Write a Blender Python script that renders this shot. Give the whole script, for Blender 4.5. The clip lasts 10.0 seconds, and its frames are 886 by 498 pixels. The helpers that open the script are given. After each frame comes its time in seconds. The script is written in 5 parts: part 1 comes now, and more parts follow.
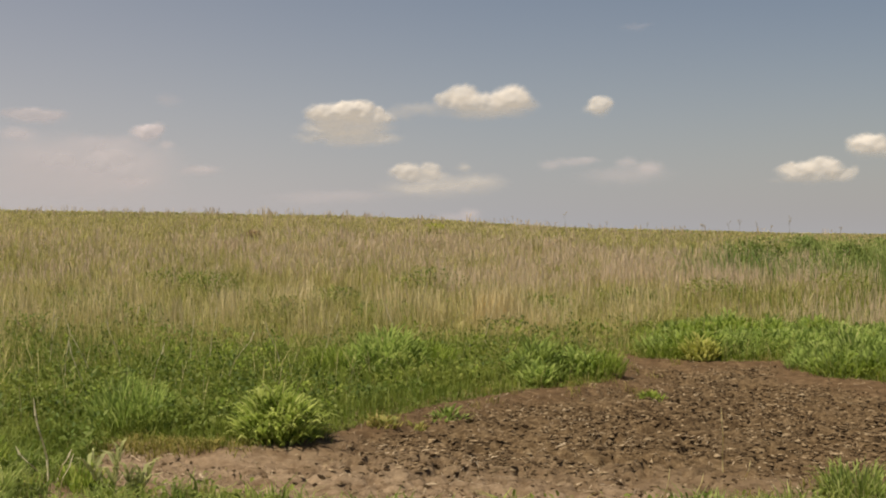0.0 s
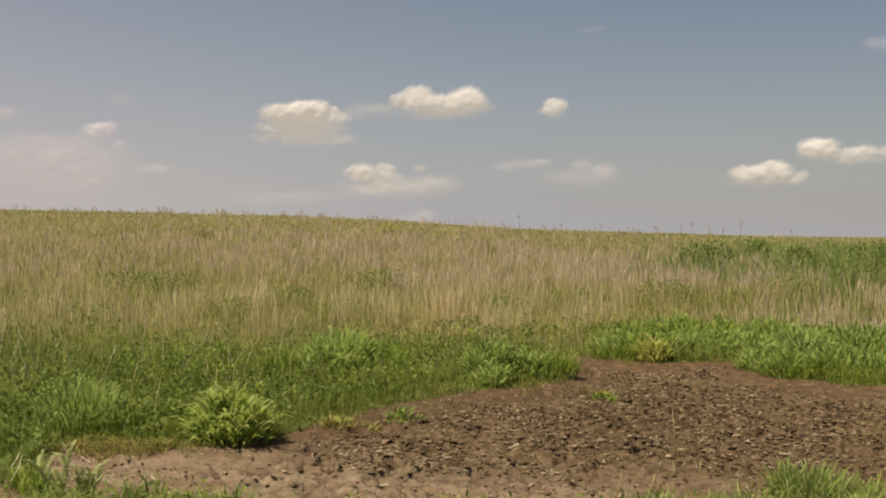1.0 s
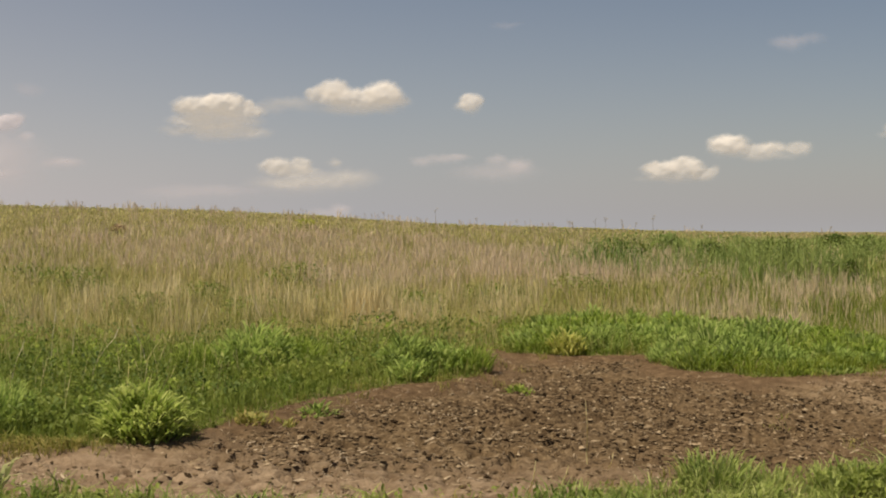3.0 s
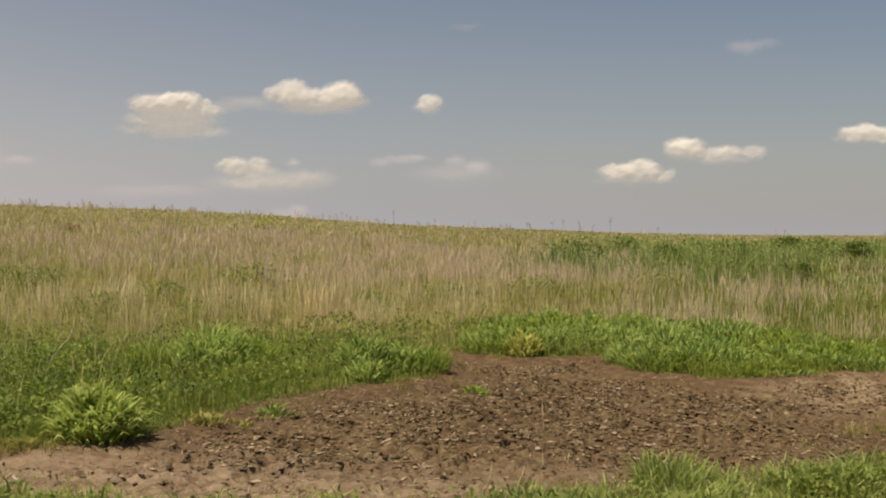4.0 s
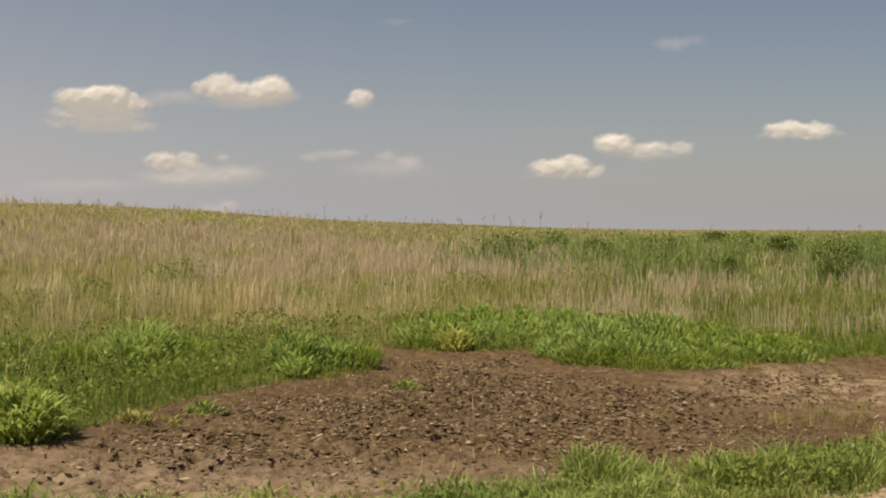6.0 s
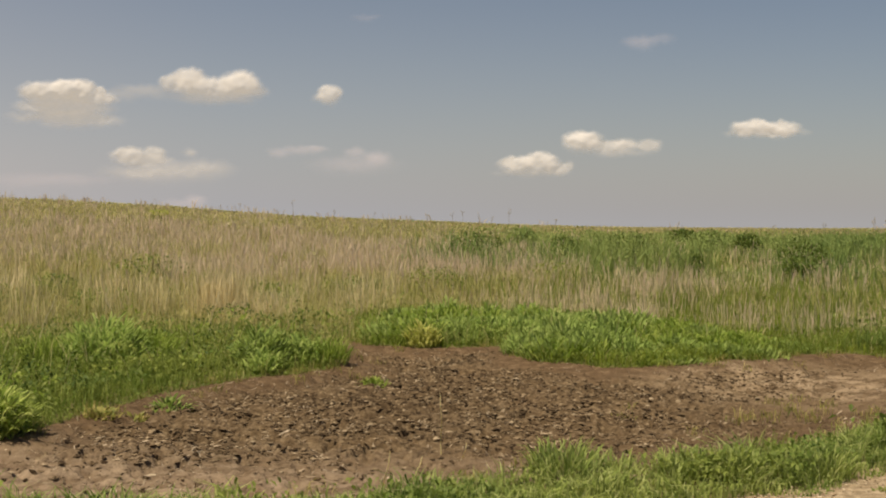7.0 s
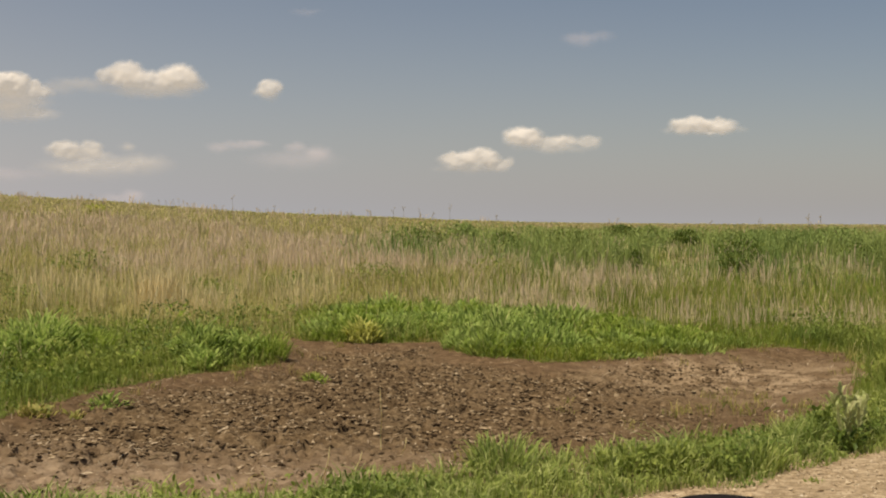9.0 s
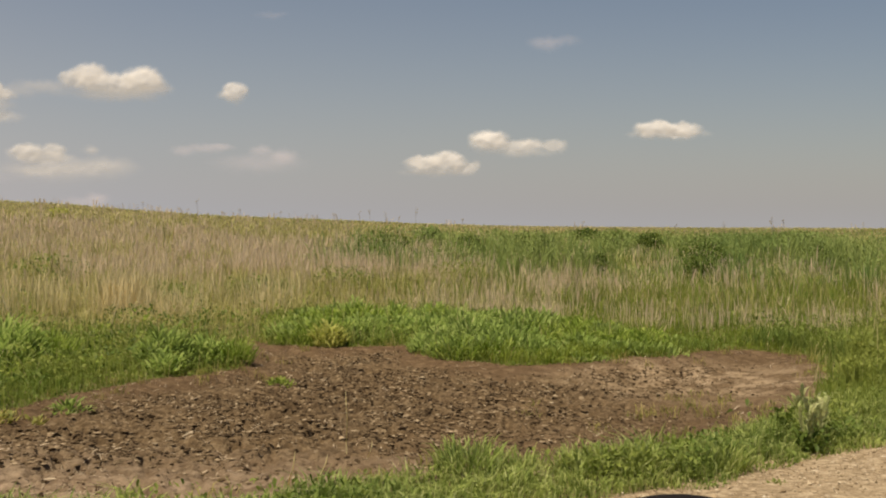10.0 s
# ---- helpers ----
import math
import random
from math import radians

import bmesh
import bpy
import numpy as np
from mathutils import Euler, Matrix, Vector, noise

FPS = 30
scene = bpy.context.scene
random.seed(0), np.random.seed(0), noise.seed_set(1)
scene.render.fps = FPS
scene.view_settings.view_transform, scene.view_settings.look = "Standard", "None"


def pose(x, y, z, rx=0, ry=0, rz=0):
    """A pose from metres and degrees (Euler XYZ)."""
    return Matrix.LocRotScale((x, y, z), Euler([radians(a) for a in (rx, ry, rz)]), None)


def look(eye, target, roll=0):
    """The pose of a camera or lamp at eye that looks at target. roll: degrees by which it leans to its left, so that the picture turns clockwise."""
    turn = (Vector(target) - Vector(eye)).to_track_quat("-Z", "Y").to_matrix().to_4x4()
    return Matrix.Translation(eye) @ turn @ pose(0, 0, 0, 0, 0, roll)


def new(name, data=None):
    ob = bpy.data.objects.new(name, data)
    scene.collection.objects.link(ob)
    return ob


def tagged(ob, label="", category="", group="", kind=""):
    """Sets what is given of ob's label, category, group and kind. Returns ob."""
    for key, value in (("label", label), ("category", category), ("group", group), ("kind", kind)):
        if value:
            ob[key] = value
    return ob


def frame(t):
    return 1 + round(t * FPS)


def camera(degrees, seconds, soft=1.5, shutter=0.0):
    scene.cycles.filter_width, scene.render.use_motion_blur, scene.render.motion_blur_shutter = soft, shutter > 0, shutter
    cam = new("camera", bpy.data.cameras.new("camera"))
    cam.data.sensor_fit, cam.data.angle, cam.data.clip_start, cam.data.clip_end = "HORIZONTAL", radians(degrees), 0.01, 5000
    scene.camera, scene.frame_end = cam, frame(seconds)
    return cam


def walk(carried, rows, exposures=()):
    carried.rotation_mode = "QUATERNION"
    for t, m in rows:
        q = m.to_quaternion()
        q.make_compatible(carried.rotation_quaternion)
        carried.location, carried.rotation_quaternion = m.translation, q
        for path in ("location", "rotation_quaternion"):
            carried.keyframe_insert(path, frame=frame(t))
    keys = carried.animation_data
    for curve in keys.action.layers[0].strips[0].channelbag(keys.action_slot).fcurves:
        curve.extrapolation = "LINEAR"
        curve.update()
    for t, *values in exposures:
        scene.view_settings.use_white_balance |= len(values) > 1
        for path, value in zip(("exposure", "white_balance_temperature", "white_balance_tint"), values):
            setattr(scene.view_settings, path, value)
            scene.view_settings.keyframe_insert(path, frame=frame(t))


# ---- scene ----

# ---------------------------------------------------------------- camera
EYE = 1.7
cam = camera(41.12, 10.0, soft=2.0)
# seconds, turn, pitch, roll
ROWS = [
    (0.0, -0.00, -0.74, 0.35), (0.5, -1.00, -0.68, 0.22), (1.0, -2.19, -0.70, 0.06), (1.5, -3.43, -0.81, -0.04),
    (2.0, -4.50, -0.85, 0.08), (2.5, -5.35, -0.92, 0.13), (4.0, -8.28, -0.91, -0.29), (4.5, -9.26, -0.86, -0.36),
    (5.0, -10.01, -0.96, -0.38), (5.5, -10.79, -1.05, -0.25), (7.0, -13.13, -1.29, -0.46), (7.5, -13.80, -1.39, -0.50),
    (8.0, -14.58, -1.42, -0.35), (8.5, -15.25, -1.53, -0.45), (9.0, -15.99, -1.48, -0.53), (9.5, -16.82, -1.46, -0.50),
    (10.0, -17.63, -1.29, -0.52),
]
walk(cam, [(t, pose(0.0018 * t, -0.0094 * t, EYE, 90 + pitch, roll, yaw)) for t, yaw, pitch, roll in ROWS],
     exposures=[(0.0, 0.58, 7100, 15), (10.0, 0.58, 7100, 15)])

# ---------------------------------------------------------------- light
SUN_AZ, SUN_EL = -124.0, 64.0          # degrees clockwise from ahead, and above the horizon
world = bpy.data.worlds.new("sky")
scene.world = world
world.use_nodes = True
wn = world.node_tree
sky = wn.nodes.new("ShaderNodeTexSky")
sky.sky_type = "NISHITA"
sky.sun_disc = False
sky.sun_elevation, sky.sun_rotation = radians(SUN_EL), radians(SUN_AZ)
sky.air_density, sky.dust_density, sky.ozone_density = 1.0, 1.0, 1.0
toned = wn.nodes.new("ShaderNodeHueSaturation")
toned.inputs["Saturation"].default_value = 1.0
toned.inputs["Value"].default_value = 0.435
toned.inputs["Hue"].default_value = 0.501
wn.links.new(sky.outputs[0], toned.inputs["Color"])
wn.links.new(toned.outputs[0], wn.nodes["Background"].inputs[0])
wn.nodes["Background"].inputs[1].default_value = 0.1

sun = new("sun", bpy.data.lights.new("sun", "SUN"))
sun.data.energy, sun.data.angle, sun.data.color = 4.0, radians(0.6), (1.0, 0.935, 0.78)
a, e = radians(SUN_AZ), radians(SUN_EL)
sun.matrix_world = look((60 * math.sin(a) * math.cos(e), 60 * math.cos(a) * math.cos(e), 60 * math.sin(e)), (0, 0, 0))

# ---------------------------------------------------------------- helpers
rng = np.random.default_rng(7)


def noise2(x, y, scale, seed=0):
    """Smooth value noise in the plane, about 0 to 1."""
    x, y = np.asarray(x, float) / scale + 17.3 * seed, np.asarray(y, float) / scale - 9.1 * seed
    xi, yi = np.floor(x).astype(np.int64), np.floor(y).astype(np.int64)
    fx, fy = x - xi, y - yi
    fx, fy = fx * fx * (3 - 2 * fx), fy * fy * (3 - 2 * fy)

    def h(i, j):
        n = (i * 374761393 + j * 668265263 + seed * 144269) & 0x7FFFFFFF
        n = ((n ^ (n >> 13)) * 1274126177) & 0x7FFFFFFF
        return ((n ^ (n >> 16)) & 0xFFFF) / 65535.0
    return (h(xi, yi) * (1 - fx) + h(xi + 1, yi) * fx) * (1 - fy) + (h(xi, yi + 1) * (1 - fx) + h(xi + 1, yi + 1) * fx) * fy


def fractal(x, y, scale, seed=0, octaves=3):
    return sum(noise2(x, y, scale / 2 ** k, seed + k) / 2 ** k for k in range(octaves)) / sum(0.5 ** k for k in range(octaves))


def smooth(v, lo, hi):
    t = np.clip((np.asarray(v, float) - lo) / (hi - lo), 0, 1)
    return t * t * (3 - 2 * t)


def mesh_from(name, verts, quads=(), tris=(), flat=False):
    """A mesh from arrays of corners and of four- and three-sided faces."""
    quads, tris = np.asarray(quads, np.int32).reshape(-1, 4), np.asarray(tris, np.int32).reshape(-1, 3)
    me = bpy.data.meshes.new(name)
    me.vertices.add(len(verts))
    me.vertices.foreach_set("co", np.asarray(verts, np.float32).ravel())
    me.loops.add(quads.size + tris.size)
    me.loops.foreach_set("vertex_index", np.concatenate([quads.ravel(), tris.ravel()]))
    me.polygons.add(len(quads) + len(tris))
    starts = np.concatenate([np.arange(len(quads)) * 4, quads.size + np.arange(len(tris)) * 3])
    me.polygons.foreach_set("loop_start", starts.astype(np.int32))
    me.polygons.foreach_set("use_smooth", np.full(len(quads) + len(tris), not flat))
    me.update(calc_edges=True)
    return me


def part(name, bm, material, parent=None, label=""):
    me = bpy.data.meshes.new(name)
    bm.to_mesh(me)
    bm.free()
    me.materials.append(material)
    ob = new(name, me)
    ob.parent = parent
    if label:
        tagged(ob, label)
    return ob


def mesh_part(name, me, material, parent=None, label=""):
    me.materials.append(material)
    ob = new(name, me)
    ob.parent = parent
    if label:
        tagged(ob, label)
    return ob


# ---------------------------------------------------------------- materials
def nodes_of(name):
    m = bpy.data.materials.new(name)
    m.use_nodes = True
    t = m.node_tree
    b = t.nodes["Principled BSDF"]
    b.inputs["Specular IOR Level"].default_value = 0.25
    return m, t, b


def node(t, kind, **values):
    n = t.nodes.new(kind)
    for k, v in values.items():
        n.inputs[k.replace("_", " ")].default_value = v
    return n


def ramp(t, source, stops):
    r = t.nodes.new("ShaderNodeValToRGB")
    els = r.color_ramp.elements
    while len(els) < len(stops):
        els.new(0.5)
    for el, (p, c) in zip(els, stops):
        el.position, el.color = p, (*c, 1)
    t.links.new(source, r.inputs[0])
    return r.outputs[0]


def mix(t, factor, a, b, mode="MIX"):
    m = t.nodes.new("ShaderNodeMix")
    m.data_type, m.blend_type = "RGBA", mode
    for slot, v in ((0, factor), (6, a), (7, b)):
        if isinstance(v, (float, int)):
            m.inputs[slot].default_value = v
        elif isinstance(v, tuple):
            m.inputs[slot].default_value = (*v, 1)
        else:
            t.links.new(v, m.inputs[slot])
    return m.outputs[2]


def place(t):
    return t.nodes.new("ShaderNodeNewGeometry").outputs["Position"]


def noise_out(t, scale, detail=4.0, rough=0.6, vector=None):
    n = node(t, "ShaderNodeTexNoise", Scale=scale, Detail=detail, Roughness=rough)
    t.links.new(vector or place(t), n.inputs["Vector"])
    return n.outputs["Fac"]


def blade_material(name, colours, patch=0.5, patch_colours=None, through_light=0.35, rough=0.6):
    """Leaves: each piece takes its own shade out of the colours, and wide patches shift them."""
    m, t, b = nodes_of(name)
    geo = t.nodes.new("ShaderNodeNewGeometry")
    base = ramp(t, geo.outputs["Random Per Island"], [(i / max(len(colours) - 1, 1), c) for i, c in enumerate(colours)])
    if patch_colours:
        wide = ramp(t, noise_out(t, patch, 3.0), [(0.38, patch_colours[0]), (0.62, patch_colours[1])])
        base = mix(t, 0.5, base, wide)
    fine = ramp(t, noise_out(t, 9.0, 3.0), [(0.3, (0.82, 0.82, 0.82)), (0.7, (1.15, 1.15, 1.15))])
    base = mix(t, 1.0, base, fine, "MULTIPLY")
    t.links.new(base, b.inputs["Base Color"])
    b.inputs["Roughness"].default_value = rough
    tr = t.nodes.new("ShaderNodeBsdfTranslucent")
    t.links.new(base, tr.inputs[0])
    both = t.nodes.new("ShaderNodeMixShader")
    both.inputs[0].default_value = through_light
    t.links.new(b.outputs[0], both.inputs[1])
    t.links.new(tr.outputs[0], both.inputs[2])
    t.links.new(both.outputs[0], t.nodes["Material Output"].inputs[0])
    return m


meadow_mat = blade_material("meadow_grass", [(0.20, 0.22, 0.05), (0.41, 0.39, 0.125), (0.68, 0.61, 0.29)], 0.4,
                            [(0.25, 0.28, 0.06), (0.60, 0.52, 0.24)], 0.5)
short_mat = blade_material("short_green_grass", [(0.10, 0.16, 0.022), (0.185, 0.245, 0.038), (0.31, 0.35, 0.078)], 0.6,
                           [(0.11, 0.18, 0.024), (0.25, 0.29, 0.056)], 0.45)
fresh_mat = blade_material("fresh_short_grass", [(0.10, 0.155, 0.018), (0.18, 0.24, 0.028), (0.30, 0.34, 0.052)], 0.4,
                           [(0.10, 0.16, 0.020), (0.25, 0.29, 0.036)], 0.45)
dry_mat = blade_material("dry_stalks", [(0.41, 0.325, 0.21), (0.62, 0.495, 0.345), (0.84, 0.70, 0.50), (0.44, 0.38, 0.20)], 0.25,
                         [(0.64, 0.495, 0.365), (0.62, 0.52, 0.33)], 0.45)
straw_mat = blade_material("straw", [(0.46, 0.40, 0.20), (0.66, 0.57, 0.32), (0.84, 0.74, 0.46), (0.42, 0.39, 0.15)], 0.4, [(0.52, 0.455, 0.21), (0.72, 0.60, 0.35)], 0.45)
pale_mat = blade_material("pale_dry_grass", [(0.56, 0.51, 0.24), (0.76, 0.67, 0.37), (0.46, 0.44, 0.16)], 0.12, [(0.46, 0.43, 0.14), (0.72, 0.61, 0.32)], 0.45)
lush_mat = blade_material("lush_grass", [(0.11, 0.18, 0.034), (0.27, 0.365, 0.08), (0.48, 0.56, 0.20)], 1.6, [(0.23, 0.325, 0.066), (0.38, 0.455, 0.135)], through_light=0.5, rough=0.75)
tip_mat = blade_material("pale_tipped_grass", [(0.19, 0.27, 0.048), (0.36, 0.44, 0.10), (0.55, 0.60, 0.205)], through_light=0.55, rough=0.8)
deep_mat = blade_material("deep_green_grass", [(0.15, 0.23, 0.033), (0.26, 0.345, 0.055), (0.42, 0.48, 0.12)], through_light=0.55, rough=0.8)
blue_mat = blade_material("grey_green_grass", [(0.18, 0.27, 0.06), (0.32, 0.415, 0.10), (0.50, 0.58, 0.19)], through_light=0.55, rough=0.8)
yellow_mat = blade_material("yellowing_grass", [(0.36, 0.39, 0.08), (0.54, 0.52, 0.16), (0.28, 0.33, 0.06)], through_light=0.5)
rim_mat = blade_material("rim_grass", [(0.18, 0.20, 0.04), (0.30, 0.28, 0.07), (0.44, 0.36, 0.14)], through_light=0.4)
verge_mat = blade_material("verge_grass", [(0.07, 0.125, 0.022), (0.19, 0.27, 0.05), (0.40, 0.46, 0.14), (0.66, 0.66, 0.31)], 1.1,
                           [(0.14, 0.22, 0.042), (0.39, 0.44, 0.12)], 0.5)
turf_blade_mat = blade_material("turf_blades", [(0.09, 0.155, 0.024), (0.18, 0.245, 0.042), (0.31, 0.355, 0.082)], 0.7,
                                [(0.12, 0.185, 0.033), (0.275, 0.31, 0.075)], 0.5)
herb_mat = blade_material("herb_leaves", [(0.11, 0.165, 0.026), (0.19, 0.245, 0.043), (0.28, 0.32, 0.075)], 0.5,
                          [(0.09, 0.16, 0.032), (0.32, 0.345, 0.074)], 0.45)
shrub_mat = blade_material("tall_herb_leaves", [(0.10, 0.175, 0.045), (0.19, 0.275, 0.07), (0.32, 0.40, 0.12)], 0.16,
                           [(0.10, 0.175, 0.04), (0.35, 0.38, 0.12)], 0.4)
dark_mat = blade_material("dark_herb_leaves", [(0.06, 0.10, 0.016), (0.10, 0.15, 0.025), (0.17, 0.21, 0.04)], through_light=0.4)
litter_mat = blade_material("bleached_straw", [(0.17, 0.125, 0.08), (0.29, 0.225, 0.145), (0.48, 0.39, 0.27)], through_light=0.1)
brush_mat = blade_material("brush_leaves", [(0.30, 0.22, 0.13), (0.38, 0.28, 0.17), (0.46, 0.35, 0.21)], through_light=0.5)
bleach_mat = blade_material("bleached_stem", [(0.66, 0.60, 0.40), (0.82, 0.76, 0.56)], through_light=0.3)
stem_mat = blade_material("weed_stems", [(0.24, 0.21, 0.13), (0.34, 0.29, 0.18)], through_light=0.2)


def ground_material():
    m, t, b = nodes_of("turf")
    big = ramp(t, noise_out(t, 0.05, 5.0), [(0.35, (0.10, 0.095, 0.028)), (0.6, (0.19, 0.155, 0.06))])
    fine = ramp(t, noise_out(t, 3.0, 6.0, 0.7), [(0.3, (0.055, 0.05, 0.02)), (0.7, (0.17, 0.145, 0.06))])
    t.links.new(mix(t, 0.5, big, fine), b.inputs["Base Color"])
    b.inputs["Roughness"].default_value = 0.95
    bump = node(t, "ShaderNodeBump", Strength=0.6, Distance=0.05)
    t.links.new(noise_out(t, 12.0, 5.0), bump.inputs["Height"])
    t.links.new(bump.outputs[0], b.inputs["Normal"])
    return m


def soil_material():
    m, t, b = nodes_of("churned_soil")
    b.inputs["Specular IOR Level"].default_value = 0.05
    wide = ramp(t, noise_out(t, 0.6, 4.0), [(0.35, (0.070, 0.047, 0.025)), (0.65, (0.142, 0.097, 0.052))])
    crumbs = ramp(t, noise_out(t, 17.0, 6.0, 0.7), [(0.37, (0.020, 0.014, 0.009)), (0.44, (0.080, 0.053, 0.029)), (0.54, (0.170, 0.117, 0.065)), (0.63, (0.38, 0.29, 0.178))])
    cells = node(t, "ShaderNodeTexVoronoi", Scale=19.0, Randomness=1.0)
    t.links.new(place(t), cells.inputs["Vector"])
    flakes = ramp(t, cells.outputs["Color"], [(0.08, (0.024, 0.016, 0.010)), (0.28, (0.076, 0.051, 0.029)), (0.62, (0.145, 0.100, 0.057)), (0.92, (0.29, 0.218, 0.135))])
    trodden = mix(t, 0.6, wide, mix(t, 0.5, crumbs, flakes))
    margin = ramp(t, noise_out(t, 7.0, 6.0, 0.65), [(0.32, (0.076, 0.048, 0.026)), (0.52, (0.124, 0.081, 0.045)), (0.72, (0.205, 0.143, 0.084))])
    tread = t.nodes.new("ShaderNodeAttribute")
    tread.attribute_name = "tread"
    base = mix(t, tread.outputs["Fac"], margin, trodden)
    # the pale, dusty, smoother end
    spot = t.nodes.new("ShaderNodeSeparateXYZ")
    t.links.new(place(t), spot.inputs[0])
    gap = node(t, "ShaderNodeVectorMath")
    gap.operation = "DISTANCE"
    gap.inputs[1].default_value = (6.95, 11.7, -0.1)
    t.links.new(place(t), gap.inputs[0])
    ragged = node(t, "ShaderNodeMath")
    ragged.operation = "MULTIPLY_ADD"
    t.links.new(noise_out(t, 1.3, 5.0, 0.7), ragged.inputs[0])
    ragged.inputs[1].default_value = 2.4
    t.links.new(gap.outputs["Value"], ragged.inputs[2])
    far = node(t, "ShaderNodeMapRange", From_Min=3.4, From_Max=2.2)
    t.links.new(ragged.outputs[0], far.inputs[0])
    dust = ramp(t, noise_out(t, 2.6, 5.0, 0.65), [(0.45, (0.10, 0.10, 0.10)), (0.58, (0.95, 0.95, 0.95))])
    share = t.nodes.new("ShaderNodeMath")
    share.operation = "MULTIPLY"
    t.links.new(far.outputs[0], share.inputs[0])
    t.links.new(dust, share.inputs[1])
    base = mix(t, share.outputs[0], base, (0.31, 0.23, 0.145))
    dry = node(t, "ShaderNodeMapRange", From_Min=9.8, From_Max=8.2, To_Min=0.0, To_Max=0.55)
    slant = node(t, "ShaderNodeMath")
    slant.operation = "MULTIPLY_ADD"
    t.links.new(spot.outputs[0], slant.inputs[0])
    slant.inputs[1].default_value = 0.45
    t.links.new(spot.outputs[1], slant.inputs[2])
    t.links.new(slant.outputs[0], dry.inputs[0])
    crust = ramp(t, noise_out(t, 5.0, 6.0, 0.7), [(0.36, (0.17, 0.115, 0.073)), (0.62, (0.44, 0.335, 0.23))])
    base = mix(t, dry.outputs[0], base, crust)
    t.links.new(base, b.inputs["Base Color"])
    b.inputs["Roughness"].default_value = 0.95
    bump = node(t, "ShaderNodeBump", Strength=1.0, Distance=0.03)
    t.links.new(noise_out(t, 30.0, 6.0, 0.7), bump.inputs["Height"])
    t.links.new(bump.outputs[0], b.inputs["Normal"])
    return m


def clod_material():
    m, t, b = nodes_of("dry_clods")
    b.inputs["Specular IOR Level"].default_value = 0.05
    geo = t.nodes.new("ShaderNodeNewGeometry")
    own = ramp(t, geo.outputs["Random Per Island"], [(0.0, (0.036, 0.023, 0.013)), (0.16, (0.060, 0.040, 0.022)), (0.30, (0.096, 0.065, 0.036)), (0.75, (0.158, 0.111, 0.064)), (0.90, (0.25, 0.185, 0.113)), (1.0, (0.36, 0.28, 0.18))])
    damp = ramp(t, noise_out(t, 0.9, 4.0), [(0.46, (1.0, 1.0, 1.0)), (0.60, (0.80, 0.82, 0.84))])
    own = mix(t, 1.0, own, damp, "MULTIPLY")
    grain = ramp(t, noise_out(t, 60.0, 4.0), [(0.3, (0.75, 0.75, 0.75)), (0.7, (1.15, 1.15, 1.15))])
    t.links.new(mix(t, 1.0, own, grain, "MULTIPLY"), b.inputs["Base Color"])
    b.inputs["Roughness"].default_value = 0.95
    return m


def gravel_material():
    m, t, b = nodes_of("sandy_gravel")
    wide = ramp(t, noise_out(t, 1.2, 4.0), [(0.35, (0.23, 0.17, 0.095)), (0.65, (0.34, 0.26, 0.155))])
    grains = ramp(t, noise_out(t, 14.0, 7.0, 0.75), [(0.34, (0.10, 0.07, 0.04)), (0.5, (0.29, 0.215, 0.13)), (0.66, (0.56, 0.46, 0.32))])
    t.links.new(mix(t, 0.65, wide, grains), b.inputs["Base Color"])
    b.inputs["Roughness"].default_value = 0.95
    bump = node(t, "ShaderNodeBump", Strength=0.7, Distance=0.02)
    t.links.new(noise_out(t, 55.0, 5.0, 0.7), bump.inputs["Height"])
    t.links.new(bump.outputs[0], b.inputs["Normal"])
    return m


def pebble_material():
    m, t, b = nodes_of("pebbles")
    geo = t.nodes.new("ShaderNodeNewGeometry")
    own = ramp(t, geo.outputs["Random Per Island"], [(0.0, (0.20, 0.145, 0.085)), (0.6, (0.34, 0.26, 0.16)), (1.0, (0.50, 0.42, 0.30))])
    t.links.new(own, b.inputs["Base Color"])
    b.inputs["Roughness"].default_value = 0.9
    return m


def plain_material(name, colour, rough=0.5, metal=0.0):
    m, t, b = nodes_of(name)
    v = ramp(t, noise_out(t, 30.0, 4.0), [(0.3, tuple(0.85 * c for c in colour)), (0.7, tuple(min(1.15 * c, 1) for c in colour))])
    t.links.new(v, b.inputs["Base Color"])
    b.inputs["Roughness"].default_value, b.inputs["Metallic"].default_value = rough, metal
    return m


def cloud_material(name, droplets, inside):
    """Water droplets: white, scattered light added as glow, thinning out where vapour is thin."""
    m, t, b = nodes_of(name)
    at = t.nodes.new("ShaderNodeAttribute")
    at.attribute_name = "vapour"
    lit = t.nodes.new("ShaderNodeBsdfDiffuse")
    lit.inputs[0].default_value = (*droplets, 1)
    inner_glow = t.nodes.new("ShaderNodeEmission")
    inner_glow.inputs[0].default_value = (*inside, 1)
    inner_glow.inputs[1].default_value = 0.50
    body = t.nodes.new("ShaderNodeMixShader")
    body.inputs[0].default_value = 0.55
    t.links.new(lit.outputs[0], body.inputs[1])
    t.links.new(inner_glow.outputs[0], body.inputs[2])
    clear = t.nodes.new("ShaderNodeBsdfTransparent")
    both = t.nodes.new("ShaderNodeMixShader")
    t.links.new(at.outputs["Fac"], both.inputs[0])
    t.links.new(clear.outputs[0], both.inputs[1])
    t.links.new(body.outputs[0], both.inputs[2])
    t.links.new(both.outputs[0], t.nodes["Material Output"].inputs[0])
    return m


